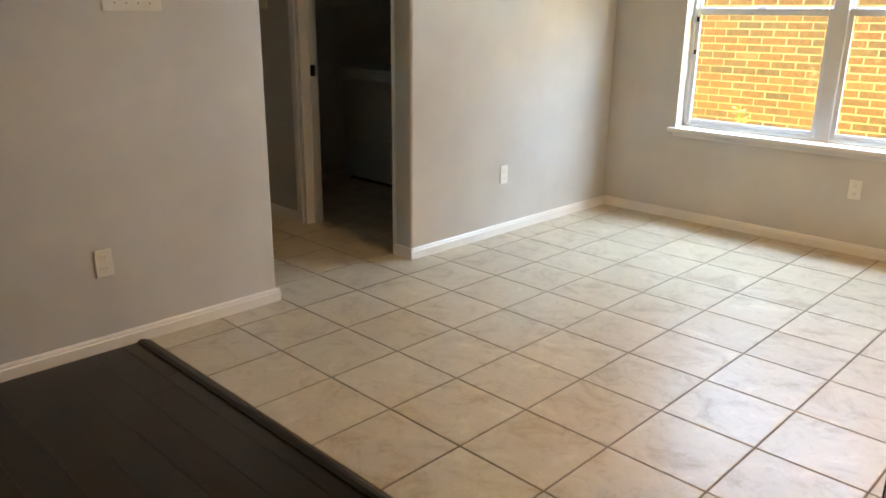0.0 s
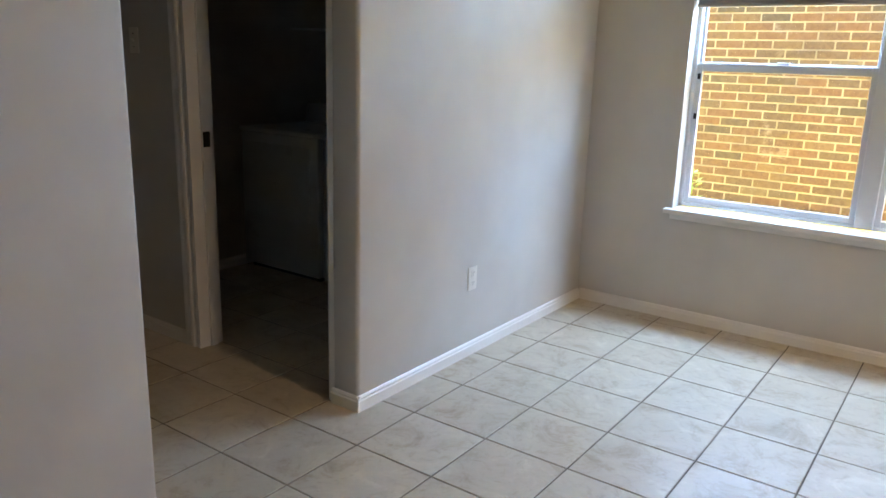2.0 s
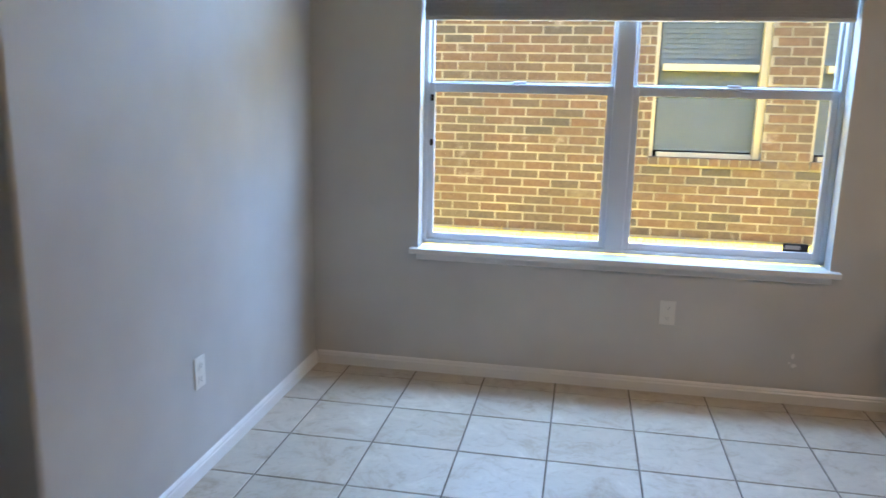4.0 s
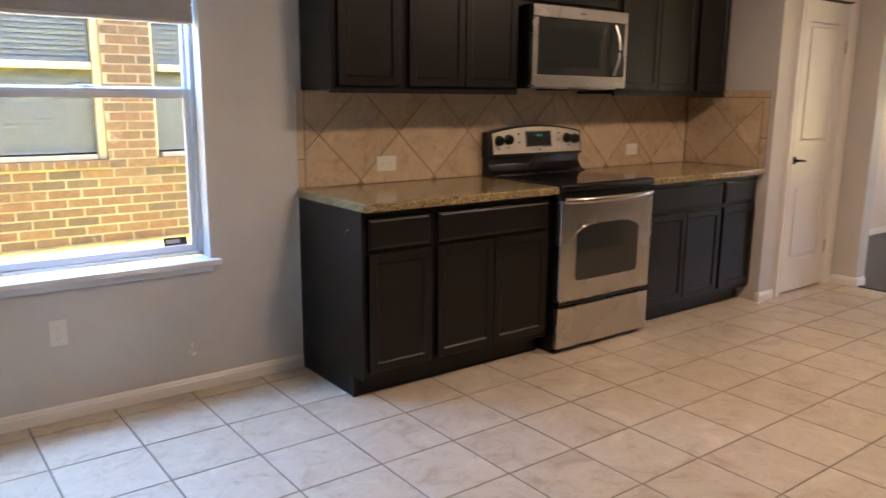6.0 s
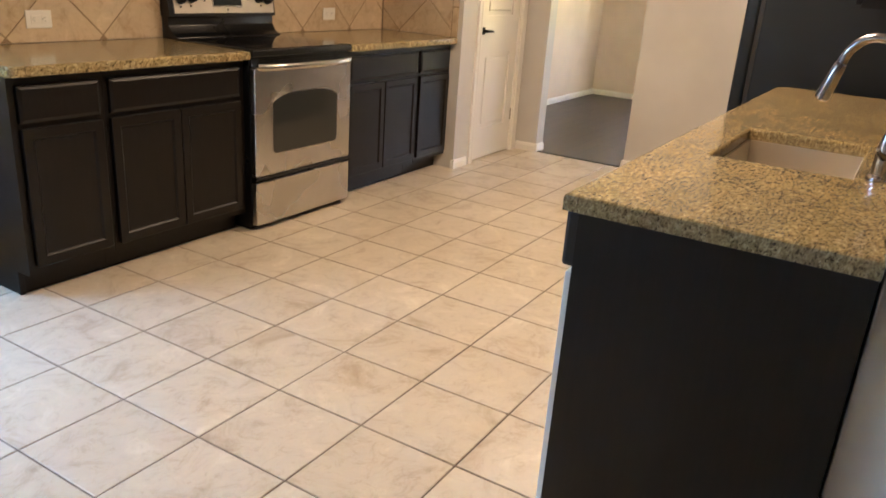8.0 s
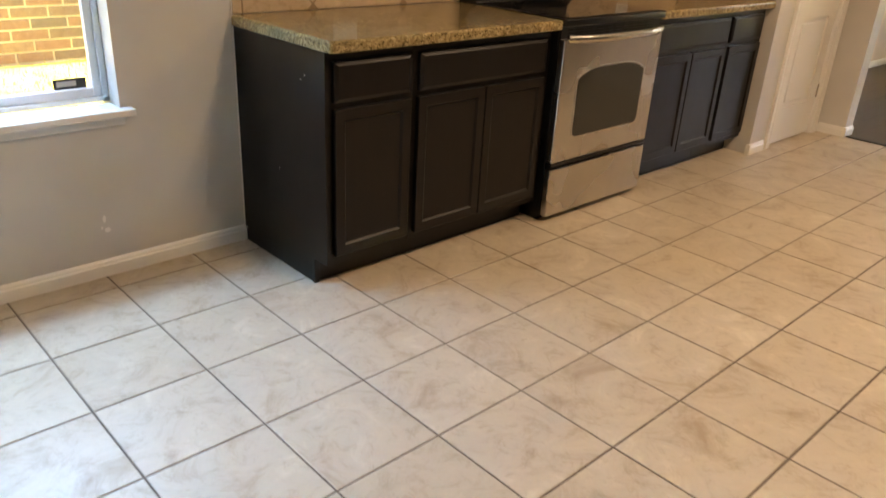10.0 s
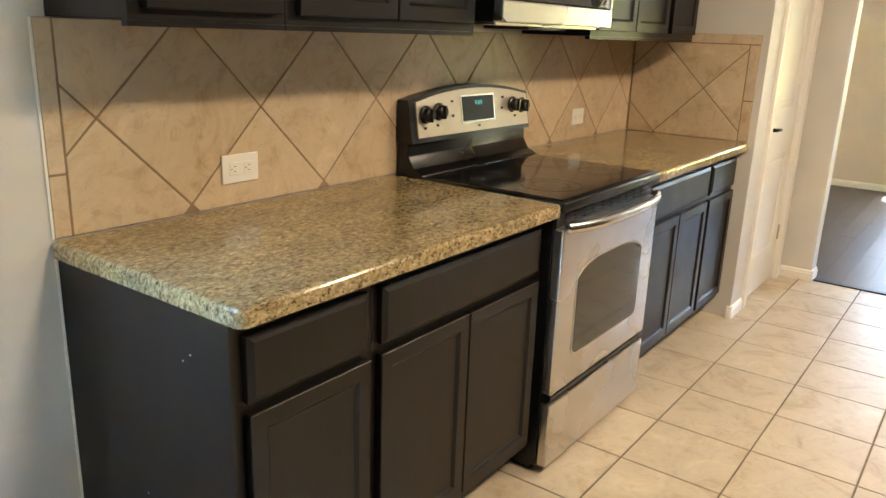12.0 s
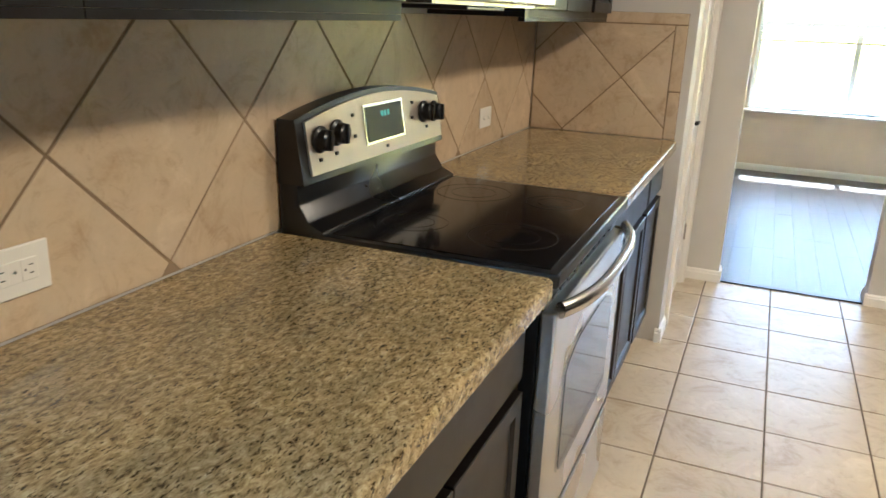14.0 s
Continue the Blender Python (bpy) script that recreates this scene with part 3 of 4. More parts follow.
def countertop(name, x0, x1, y0, y1, label, corner=None):
    """A granite slab with eased upper edge."""
    pts = [(x0, y0), (x1, y0), (x1, y1), (x0, y1)]
    bm = prism(pts, "z", 0.886, 0.924, 0.0)
    es = [e for e in bm.edges if abs(e.verts[0].co.z - e.verts[1].co.z) > 0.01]
    bmesh.ops.bevel(bm, geom=es, offset=0.02, segments=4, profile=0.5, affect="EDGES")
    es = [e for e in bm.edges if e.verts[0].co.z > 0.92 and e.verts[1].co.z > 0.92]
    bmesh.ops.bevel(bm, geom=es, offset=0.012, segments=4, profile=0.5, affect="EDGES")
    return tagged(new(name, mesh_of(name, bm, GRANITE)), label, "countertop", "granite counters")


countertop("countertop", 2.838, 4.028, -0.658, -0.003, "polished speckled brown granite counter on the base cabinets")
countertop("countertop", 4.796, 5.983, -0.658, -0.003, "polished speckled brown granite counter beside the range and pantry wall")

# ---- range ----
rng = thing("range", (4.412, -0.34, 0), "stainless steel electric range with black glass cooktop", "range")
RX0, RX1 = 4.032, 4.792
part("body", boxes((RX0, RX1, -0.628, -0.03, 0.03, 0.895)), ENAMEL, rng, "black enamel body")
part("plinth", boxes((RX0 + 0.02, RX1 - 0.02, -0.60, -0.05, 0.0, 0.03)), ENAMEL, rng)
part("storage_drawer", boxes((RX0 + 0.004, RX1 - 0.004, -0.664, -0.629, 0.032, 0.262), bevel=0.006), STEEL, rng, "stainless steel storage drawer")
part("drawer_lip", prism([(-0.629, 0.264), (-0.650, 0.264), (-0.664, 0.276), (-0.664, 0.290), (-0.629, 0.290)], "x", RX0 + 0.004, RX1 - 0.004), ENAMEL, rng)
# oven door with an arched window
door = part("oven_door", boxes((RX0 + 0.004, RX1 - 0.004, -0.664, -0.629, 0.293, 0.842), bevel=0.006), STEEL, rng, "stainless steel oven door")


def arched(x0, x1, z0, z1, rise, r, n=14):
    pts = []
    for cx, cz, a0 in ((x0 + r, z0 + r, 180), (x1 - r, z0 + r, 270)):
        pts += [(cx + r * math.cos(radians(a0 + 90 * k / 5)), cz + r * math.sin(radians(a0 + 90 * k / 5))) for k in range(6)]
    pts += [(x1 - (x1 - x0) * k / n, z1 - rise + rise * (1 - (2 * k / n - 1) ** 4) * 1.0) for k in range(n + 1)]
    return pts


part("window_rim", prism(arched(4.150, 4.672, 0.395, 0.715, 0.045, 0.03), "y", -0.6665, -0.660), SATIN, door, "steel rim")
part("oven_window", prism(arched(4.157, 4.665, 0.402, 0.708, 0.045, 0.026), "y", -0.6680, -0.660), OVENGLASS, door, "dark oven glass")
# steel vent strip coloured black for the shade under the cooktop rim
part("shaded_vent_panel", boxes((RX0 + 0.006, RX1 - 0.006, -0.636, -0.629, 0.8425, 0.893)), ENAMEL, rng)
for k in range(10):
    vx = 4.09 + k * 0.065
    for q in range(3):
        part("vent_slot", boxes((vx, vx + 0.045, -0.640, -0.6365, 0.852 + q * 0.012, 0.858 + q * 0.012)), BRONZE, rng)
N = 26
hp = [(RX0 + 0.022 + (RX1 - RX0 - 0.044) * k / N, -0.666 - 0.050 * (1 - abs(2 * k / N - 1) ** 3.2), 0.846) for k in range(N + 1)]
bm = tube(hp, 0.014, 12)
for v in bm.verts:
    v.co.z = 0.846 + (v.co.z - 0.846) * 1.3
part("handle", bm, SATIN, door, "curved satin steel handle", True)
bm = prism([(RX0 - 0.002, -0.664), (RX1 + 0.002, -0.664), (RX1 + 0.002, -0.09), (RX0 - 0.002, -0.09)], "z", 0.895, 0.928, 0.007, 3)
part("cooktop_frame", bm, ENAMEL, rng, "black cooktop rim", True)
part("cooktop_glass", boxes((RX0 + 0.022, RX1 - 0.022, -0.640, -0.135, 0.9275, 0.9305), bevel=0.001), GLASSTOP, rng, "black ceramic glass")


def ring(cx, cy, r0, r1):
    bm = bmesh.new()
    k = 48
    a = [bm.verts.new((cx + r0 * math.cos(i * math.tau / k), cy + r0 * math.sin(i * math.tau / k), 0.9309)) for i in range(k)]
    b = [bm.verts.new((cx + r1 * math.cos(i * math.tau / k), cy + r1 * math.sin(i * math.tau / k), 0.9309)) for i in range(k)]
    for i in range(k):
        bm.faces.new((a[i], b[i], b[(i + 1) % k], a[(i + 1) % k]))
    return bm


for cx, cy, r in ((4.235, -0.50, 0.105), (4.60, -0.50, 0.080), (4.235, -0.255, 0.080), (4.60, -0.265, 0.105)):
    part("burner_ring", ring(cx, cy, r - 0.003, r), RING, rng)
    part("burner_ring", ring(cx, cy, r * 0.6 - 0.002, r * 0.6), RING, rng)
# back guard: sloped base and arched control panel
part("guard_base", prism([(-0.012, 0.90), (-0.125, 0.90), (-0.125, 0.934), (-0.088, 0.950), (-0.062, 0.990), (-0.060, 1.05), (-0.012, 1.05)], "x", RX0, RX1, 0.004, 2), ENAMEL, rng, "", True)


def arch_panel(x0, x1, z0, z1, rise, y0f, y1f, tilt, n=18):
    """A console face that leans back, with an arched top."""
    bm = bmesh.new()
    f, b = [], []
    xs = [x0 + (x1 - x0) * k / n for k in range(n + 1)]
    rows = [(x, z0) for x in xs] + [(x, z1 - rise + rise * (1 - (2 * (x - x0) / (x1 - x0) - 1) ** 2)) for x in xs[::-1]]
    for x, z in rows:
        f.append(bm.verts.new((x, y0f + (z - z0) * tilt, z)))
        b.append(bm.verts.new((x, y1f, z)))
    bm.faces.new(f)
    bm.faces.new(b[::-1])
    k = len(rows)
    for i in range(k):
        bm.faces.new((f[i], b[i], b[(i + 1) % k], f[(i + 1) % k]))
    bmesh.ops.recalc_face_normals(bm, faces=bm.faces)
    return bm


part("console_shell", arch_panel(RX0 - 0.004, RX1 + 0.004, 1.035, 1.218, 0.040, -0.080, -0.012, 0.16), ENAMEL, rng, "black console shell")
console = part("console_face", arch_panel(RX0 + 0.028, RX1 - 0.010, 1.052, 1.206, 0.036, -0.083, -0.05, 0.16), PANELSTEEL, rng, "stainless control panel")


def on_face(z):
    return -0.084 + (z - 1.052) * 0.16


for kx in (4.105, 4.180, 4.665, 4.735):
    kz = 1.128 if kx < 4.15 or kx > 4.7 else 1.134
    ky = on_face(kz)
    k = part("knob", lathe([(0.031, ky), (0.031, ky - 0.006), (0.025, ky - 0.010), (0.024, ky - 0.026), (0.020, ky - 0.030), (0.002, ky - 0.031)], (kx, 0, kz), "y", 24), BLACK, console, "black control knob", True)
    part("pointer", boxes((kx - 0.005, kx + 0.005, ky - 0.036, ky - 0.02, kz - 0.023, kz + 0.023), bevel=0.002), BLACK, console)
zt = 1.185


def face_plate(x0, x1, z0, z1, proud):
    """A thin plate that lies on the leaning console face."""
    return prism([(on_face(z0) - proud, z0), (on_face(z1) - proud, z1), (on_face(z1) + 0.004, z1), (on_face(z0) + 0.004, z0)], "x", x0, x1)


part("display_rim", face_plate(4.316, 4.534, 1.084, 1.184, 0.002), SATIN, console, "display rim")
part("display", face_plate(4.324, 4.526, 1.091, 1.177, 0.0035), SCREEN, console, "dark clock display")
for k in range(3):
    part("digit", face_plate(4.405 + k * 0.018, 4.415 + k * 0.018, 1.148, 1.162, 0.0042), DIGITS, console)
for bx, bz in ((4.265, 1.165), (4.265, 1.115), (4.59, 1.125), (4.60, 1.165), (4.425, 1.070), (4.10, 1.083), (4.17, 1.088), (4.68, 1.090)):
    part("button", boxes((bx - 0.005, bx + 0.005, on_face(bz) - 0.003, on_face(bz) + 0.002, bz - 0.004, bz + 0.004)), BLACK, console)
settle(rng)

# ---- microwave ----
mw = thing("microwave", (4.412, -0.2, 1.43), "stainless over-the-range microwave with dark glass and a vertical handle", "microwave")
part("body", boxes((4.034, 4.79, -0.372, -0.016, 1.436, 1.864)), ENAMEL, mw)
part("front_top", boxes((4.034, 4.79, -0.408, -0.373, 1.800, 1.864), bevel=0.004), STEEL, mw)
part("front_bottom", boxes((4.034, 4.79, -0.408, -0.373, 1.436, 1.500), bevel=0.004), STEEL, mw)
part("front_side", boxes((4.034, 4.072, -0.408, -0.373, 1.501, 1.799), bevel=0.003), STEEL, mw)
part("front_side", boxes((4.770, 4.79, -0.408, -0.373, 1.501, 1.799), bevel=0.003), STEEL, mw)
part("door_glass", boxes((4.073, 4.769, -0.405, -0.374, 1.502, 1.798), bevel=0.003), OVENGLASS, mw, "dark tinted glass")
part("window_mesh", boxes((4.11, 4.56, -0.4058, -0.400, 1.545, 1.755)), SCREEN, mw)
hb = [(4.672 + 0.010 * math.sin(math.pi * k / 12), -0.418 - 0.028 * math.sin(math.pi * k / 12), 1.512 + 0.272 * k / 12) for k in range(13)]
part("handle", tube(hb, 0.012, 12), SATIN, mw, "curved satin steel handle", True)
for z in (1.518, 1.778):
    part("handle_post", boxes((4.662, 4.686, -0.420, -0.404, z - 0.012, z + 0.012), bevel=0.003), SATIN, mw)
part("badge", boxes((4.39, 4.435, -0.4095, -0.407, 1.826, 1.838)), SATIN, mw)
part("bottom_plate", boxes((4.06, 4.76, -0.36, -0.04, 1.428, 1.4355)), STEEL, mw)
part("vent_grille", boxes((4.30, 4.56, -0.34, -0.16, 1.418, 1.4275), bevel=0.003), BLACK, mw)
settle(mw)


# ---- outlets and switches ----
def faceplate(kind, place, turn, label, wide=0.07, tall=0.115, gang=1, flat=False):
    """A wall plate built facing -y, then turned about z; flat lays it on its side."""
    c = new(kind)
    c.empty_display_size = 0.05
    tagged(c, label, "wall plate")
    part("plate", boxes((-wide / 2, wide / 2, -0.006, -0.0005, -tall / 2, tall / 2), bevel=0.0025), PLASTIC, c)
    if kind == "power_outlet":
        if flat:
            part("insert", boxes((-0.0175, 0.0175, -0.0075, -0.0055, -0.035, 0.035), bevel=0.001), PLASTIC, c)
        for z in (-0.024, 0.024):
            s = part("socket", boxes((-0.017, 0.017, -0.008, -0.006, z - 0.014, z + 0.014), bevel=0.001), PLASTIC, c)
            for sx in (-0.0065, 0.0065):
                part("slot", boxes((sx - 0.0008, sx + 0.0008, -0.0086, -0.007, z - 0.001, z + 0.006)), SLOT, s)
            part("slot", boxes((-0.0016, 0.0016, -0.0086, -0.007, z - 0.009, z - 0.006)), SLOT, s)
        part("screw", lathe([(0.003, -0.0075), (0.003, -0.006)], (0, 0, 0), "y", 8), PLASTIC, c)
    elif kind == "light_switch":
        for g in range(gang):
            gx = (g - (gang - 1) / 2) * 0.046
            s = part("toggle_plate", boxes((gx - 0.006, gx + 0.006, -0.0072, -0.006, -0.013, 0.013)), PLASTIC, c)
            part("toggle", prism([(-0.007, -0.006), (-0.018, 0.002), (-0.018, 0.008), (-0.007, 0.006)], "x", gx - 0.004, gx + 0.004), PLASTIC, s)
            for z in (-0.03, 0.03):
                part("screw", lathe([(0.0028, -0.0075), (0.0028, -0.006)], (gx, 0, z), "y", 8), SLOT, c)
    c.matrix_world = Matrix.Translation(place) @ pose(0, 0, 0, 0, 90 if flat else 0, turn)
    return c


faceplate("power_outlet", (0.018, -1.178, 0.384), 90, "white duplex power outlet on the nook wall")
faceplate("power_outlet", (1.722, 0.0, 0.388), 0, "white duplex power outlet under the window")
faceplate("power_outlet", (0.040, -3.700, 0.375), 90, "white duplex power outlet on the wall by the dark floor")
faceplate("light_switch", (0.040, -3.470, 1.41), 90, "white four-gang light switch plate", 0.235, 0.118, 4)
faceplate("power_outlet", (3.368, -0.006, 1.026), 0, "white power outlet laid sideways on the backsplash", 0.078, 0.122, 1, True)
faceplate("power_outlet", (5.374, -0.006, 1.034), 0, "white power outlet laid sideways on the far backsplash", 0.075, 0.118, 1, True)
faceplate("light_switch", (7.0, -1.775, 1.355), -90, "white light switch beside the opening", 0.07, 0.115, 1)
faceplate("light_switch", (-1.40, -1.955, 1.43), 0, "white light switch on the hall wall", 0.07, 0.115, 1)
faceplate("thermostat", (-1.46, -1.955, 1.66), 0, "white plate on the hall wall", 0.12, 0.10, 1)



def wall_mark(x, z, w, h, seed):
    """A small ragged patch of white filler on the wall under the window."""
    rnd = random.Random(seed)
    pts = [(x + w * math.cos(k * math.tau / 11) * rnd.uniform(0.6, 1.0), z + h * math.sin(k * math.tau / 11) * rnd.uniform(0.6, 1.0)) for k in range(11)]
    m = new("filler_patch", mesh_of("filler_patch", prism(pts, "y", -0.0022, -0.0004), TRIM))
    return tagged(m, "small ragged white filler patch on the painted wall", "wall patch", "filler patches")


for x, z, w, h, seed in ((2.285, 0.225, 0.008, 0.017, 1), (2.292, 0.180, 0.014, 0.012, 2), (2.272, 0.192, 0.005, 0.006, 3)):
    wall_mark(x, z, w, h, seed)

# ---- peninsula with sink ----
pen = thing("sink_cabinet", (4.0, -3.1, 0), "espresso-stained sink cabinet run under the granite peninsula", "cabinet", "base cabinets")
part("body", boxes((3.36, 3.42, -3.43, -2.900, 0.10, 0.884), (4.02, 5.43, -3.43, -2.900, 0.10, 0.884), (3.42, 4.02, -3.43, -3.345, 0.10, 0.884), (3.42, 4.02, -2.950, -2.900, 0.10, 0.884), (3.42, 4.02, -3.345, -2.950, 0.10, 0.12)), CABINET, pen)
part("toe_kick", boxes((3.36, 5.43, -3.43, -2.97, 0, 0.0995)), CABINET, pen)
for a, b in ((3.40, 3.80), (3.81, 4.21), (4.24, 4.80), (4.83, 5.42)):
    part("cabinet_door", boxes((a, b, -2.899, -2.880, 0.135, 0.84), bevel=0.003), CABINET, pen)
part("end_panel", boxes((2.806, 2.815, -3.430, -2.850, 0.0, 0.884), bevel=0.001), CABINET, pen, "smooth dark end panel")
settle(pen)
dw = thing("dishwasher", (3.05, -3.1, 0), "white dishwasher with a black control strip", "dishwasher")
part("tub", boxes((2.816, 3.35, -3.43, -2.895, 0.05, 0.88)), ENAMEL, dw)
part("door", boxes((2.816, 3.35, -2.894, -2.832, 0.11, 0.735), bevel=0.004), APPLIANCEWHITE, dw, "white dishwasher door")
part("control_panel", boxes((2.816, 3.352, -2.894, -2.818, 0.745, 0.878), bevel=0.010), BLACK, dw, "black control strip")
part("kick_plate", boxes((2.83, 3.345, -2.95, -2.93, 0.0, 0.11)), ENAMEL, dw)
settle(dw)
bm = bmesh.new()
CX = [2.772, 3.443, 4.0, 5.44]
CY = [-3.432, -3.325, -2.972, -2.825]
for i in range(3):
    for j in range(3):
        if (i, j) != (1, 1):
            box(bm, CX[i], CX[i + 1], CY[j], CY[j + 1], 0.886, 0.924)
bmesh.ops.remove_doubles(bm, verts=bm.verts, dist=0.0002)
seen_faces = {}
for f in list(bm.faces):
    key = tuple(round(c, 4) for c in f.calc_center_median())
    seen_faces.setdefault(key, []).append(f)
bmesh.ops.delete(bm, geom=[f for fs in seen_faces.values() if len(fs) > 1 for f in fs], context="FACES")
es = [e for e in bm.edges if len(e.link_faces) == 2 and e.calc_face_angle() > 0.5 and e.verts[0].co.z > 0.92 and e.verts[1].co.z > 0.92]
bmesh.ops.bevel(bm, geom=es, offset=0.010, segments=3, profile=0.5, affect="EDGES")
tagged(new("peninsula_countertop", mesh_of("peninsula_countertop", bm, GRANITE)), "polished brown granite peninsula top with a sink cut-out", "countertop", "granite counters")
sink = thing("sink", (3.72, -3.15, 0.70), "stainless undermount sink bowl in the peninsula", "sink")
bm = bmesh.new()
ins = [(3.430, 4.014, -3.339, -2.958, 0.8845), (3.448, 3.995, -3.320, -2.977, 0.8845), (3.456, 3.987, -3.312, -2.985, 0.74), (3.48, 3.96, -3.29, -3.01, 0.715)]
rings = [[bm.verts.new(p) for p in ((a, c, z), (b, c, z), (b, d, z), (a, d, z))] for a, b, c, d, z in ins]
for p, q in zip(rings, rings[1:]):
    for k in range(4):
        bm.faces.new((p[k], p[(k + 1) % 4], q[(k + 1) % 4], q[k]))
bm.faces.new(rings[-1])
bmesh.ops.recalc_face_normals(bm, faces=bm.faces)
bmesh.ops.reverse_faces(bm, faces=bm.faces)
bmesh.ops.solidify(bm, geom=bm.faces, thickness=0.002)
part("bowl", bm, PANELSTEEL, sink)
part("drain", lathe([(0.045, 0.7155), (0.045, 0.719), (0.03, 0.717), (0.002, 0.7165)], (3.72, -3.15, 0), "z", 24), CHROME, sink, "", True)
settle(sink)
faucet = thing("faucet", (3.475, -3.380, 0.924), "smoky nickel pull-down gooseneck kitchen faucet", "faucet")
FX, FY = 3.475, -3.380
part("base", lathe([(0.031, 0.9245), (0.031, 0.934), (0.024, 0.940), (0.023, 1.01), (0.018, 1.03), (0.013, 1.05)], (FX, FY, 0), "z", 24), FAUCETMETAL, faucet, "", True)
arc = [(FX, FY, 1.04), (FX, FY, 1.16)] + [(FX + 0.02 * (1 - math.cos(radians(a))), FY + 0.076 - 0.076 * math.cos(radians(a)), 1.17 + 0.095 * math.sin(radians(a))) for a in range(0, 166, 11)]
part("spout", tube(arc, 0.012, 14), FAUCETMETAL, faucet, "", True)
e, d = Vector(arc[-1]), (Vector(arc[-1]) - Vector(arc[-2])).normalized()
part("spray_head", tube([e - d * 0.002, e + d * 0.006, e + d * 0.05, e + d * 0.095, e + d * 0.10], 0.015, 14, [0.013, 0.0155, 0.017, 0.019, 0.015]), FAUCETMETAL, faucet, "nickel spray head", True)
part("lever", tube([(FX - 0.015, FY, 0.985), (FX - 0.045, FY + 0.01, 0.995), (FX - 0.075, FY + 0.018, 1.012)], 0.007, 10, [0.010, 0.007, 0.005]), FAUCETMETAL, faucet, "", True)
settle(faucet)
half = structure("half_wall", boxes((2.838, 4.549, -3.590, -3.436, 0, 1.074), bevel=0.004), TRIM, "white painted half wall behind the peninsula")
structure("trim_half_wall", boxes((2.826, 4.548, -3.602, -3.4355, 1.036, 1.0755), bevel=0.006), TRIM, "white moulding under the raised bar top")
bm = prism([(2.868, -3.73), (2.90, -3.76), (4.548, -3.76), (4.548, -3.415), (2.87, -3.415), (2.858, -3.43)], "z", 1.077, 1.113, 0.010, 3)
tagged(new("raised_countertop", mesh_of("raised_countertop", bm, GRANITE)), "raised granite bar top on the half wall", "countertop", "granite counters")
tagged(new("bar_splash", mesh_of("bar_splash", boxes((2.87, 4.547, -3.4345, -3.420, 0.9245, 1.0765)), GRANITE)), "granite splash strip between counter and bar", "backsplash")

# ---- refrigerator and cabinets beyond ----
fr = thing("refrigerator", (6.05, -3.05, 0), "tall black textured refrigerator seen from its side", "refrigerator")
part("body", boxes((5.60, 6.48, -3.42, -2.665, 0.02, 1.695), bevel=0.006), FRIDGEBLACK, fr)
part("foot", boxes((5.64, 6.44, -3.42, -2.70, 0, 0.02)), BLACK, fr)
part("door", boxes((5.60, 6.036, -2.640, -2.575, 0.06, 1.712), bevel=0.012), FRIDGEBLACK, fr)
part("door", boxes((6.042, 6.48, -2.640, -2.575, 0.06, 1.712), bevel=0.012), FRIDGEBLACK, fr)
part("gasket", boxes((5.615, 6.465, -2.664, -2.641, 0.07, 1.675)), SLOT, fr)
part("hinge_cover", boxes((5.602, 5.72, -2.85, -2.60, 1.6955, 1.740), bevel=0.006), FRIDGEBLACK, fr)
for x in (6.0, 6.078):
    part("handle", tube([(x, -2.572, 0.75), (x, -2.535, 0.78), (x, -2.53, 1.1), (x, -2.535, 1.42), (x, -2.572, 1.45)], 0.011, 10), FRIDGEBLACK, fr, "", True)
settle(fr)
bottle = thing("spray_bottle", (5.75, -3.02, 1.696), "small pale blue plastic bottle on the refrigerator", "bottle")
part("bottle", lathe([(0.034, 1.696), (0.036, 1.70), (0.036, 1.735), (0.014, 1.752), (0.014, 1.765), (0.002, 1.766)], (5.75, -3.02, 0), "z", 18), BLUEPLASTIC, bottle, "", True)
part("cap", lathe([(0.016, 1.7765), (0.016, 1.795), (0.002, 1.796)], (5.75, -3.02, 0), "z", 14), PLASTIC, bottle)
settle(bottle)
wc = thing("wall_cabinet", (5.05, -3.33, 1.31), "espresso-stained wall cabinet beside the refrigerator", "cabinet", "wall cabinets")
part("body", boxes((4.60, 5.52, -3.434, -3.168, 1.322, 2.17)), CABINET, wc)
part("cabinet_door", boxes((4.61, 5.05, -3.167, -3.146, 1.332, 2.16), bevel=0.003), CABINET, wc)
part("cabinet_door", boxes((5.06, 5.51, -3.167, -3.146, 1.332, 2.16), bevel=0.003), CABINET, wc)
settle(wc)
wc2 = thing("wall_cabinet", (6.0, -3.33, 1.86), "espresso-stained wall cabinet over the refrigerator", "cabinet", "wall cabinets")
part("body", boxes((5.54, 6.60, -3.434, -3.168, 1.90, 2.17)), CABINET, wc2)
settle(wc2)

# ---- laundry ----
dr = thing("dryer", (-1.66, -0.5, 0), "white front-loading clothes dryer in the dark laundry", "dryer")
part("body", boxes((-2.03, -1.34, -0.84, -0.12, 0.03, 0.90), bevel=0.008), APPLIANCEWHITE, dr)
part("foot", boxes((-2.0, -1.37, -0.80, -0.15, 0, 0.03)), BLACK, dr)
part("top", boxes((-2.035, -1.335, -0.850, -0.115, 0.901, 0.93), bevel=0.010), APPLIANCEWHITE, dr)
part("door", boxes((-1.96, -1.41, -0.851, -0.841, 0.38, 0.835), bevel=0.004), APPLIANCEWHITE, dr)
part("console", prism([(-0.28, 0.931), (-0.25, 1.05), (-0.13, 1.05), (-0.13, 0.931)], "x", -2.03, -1.34, 0.006), APPLIANCEWHITE, dr)
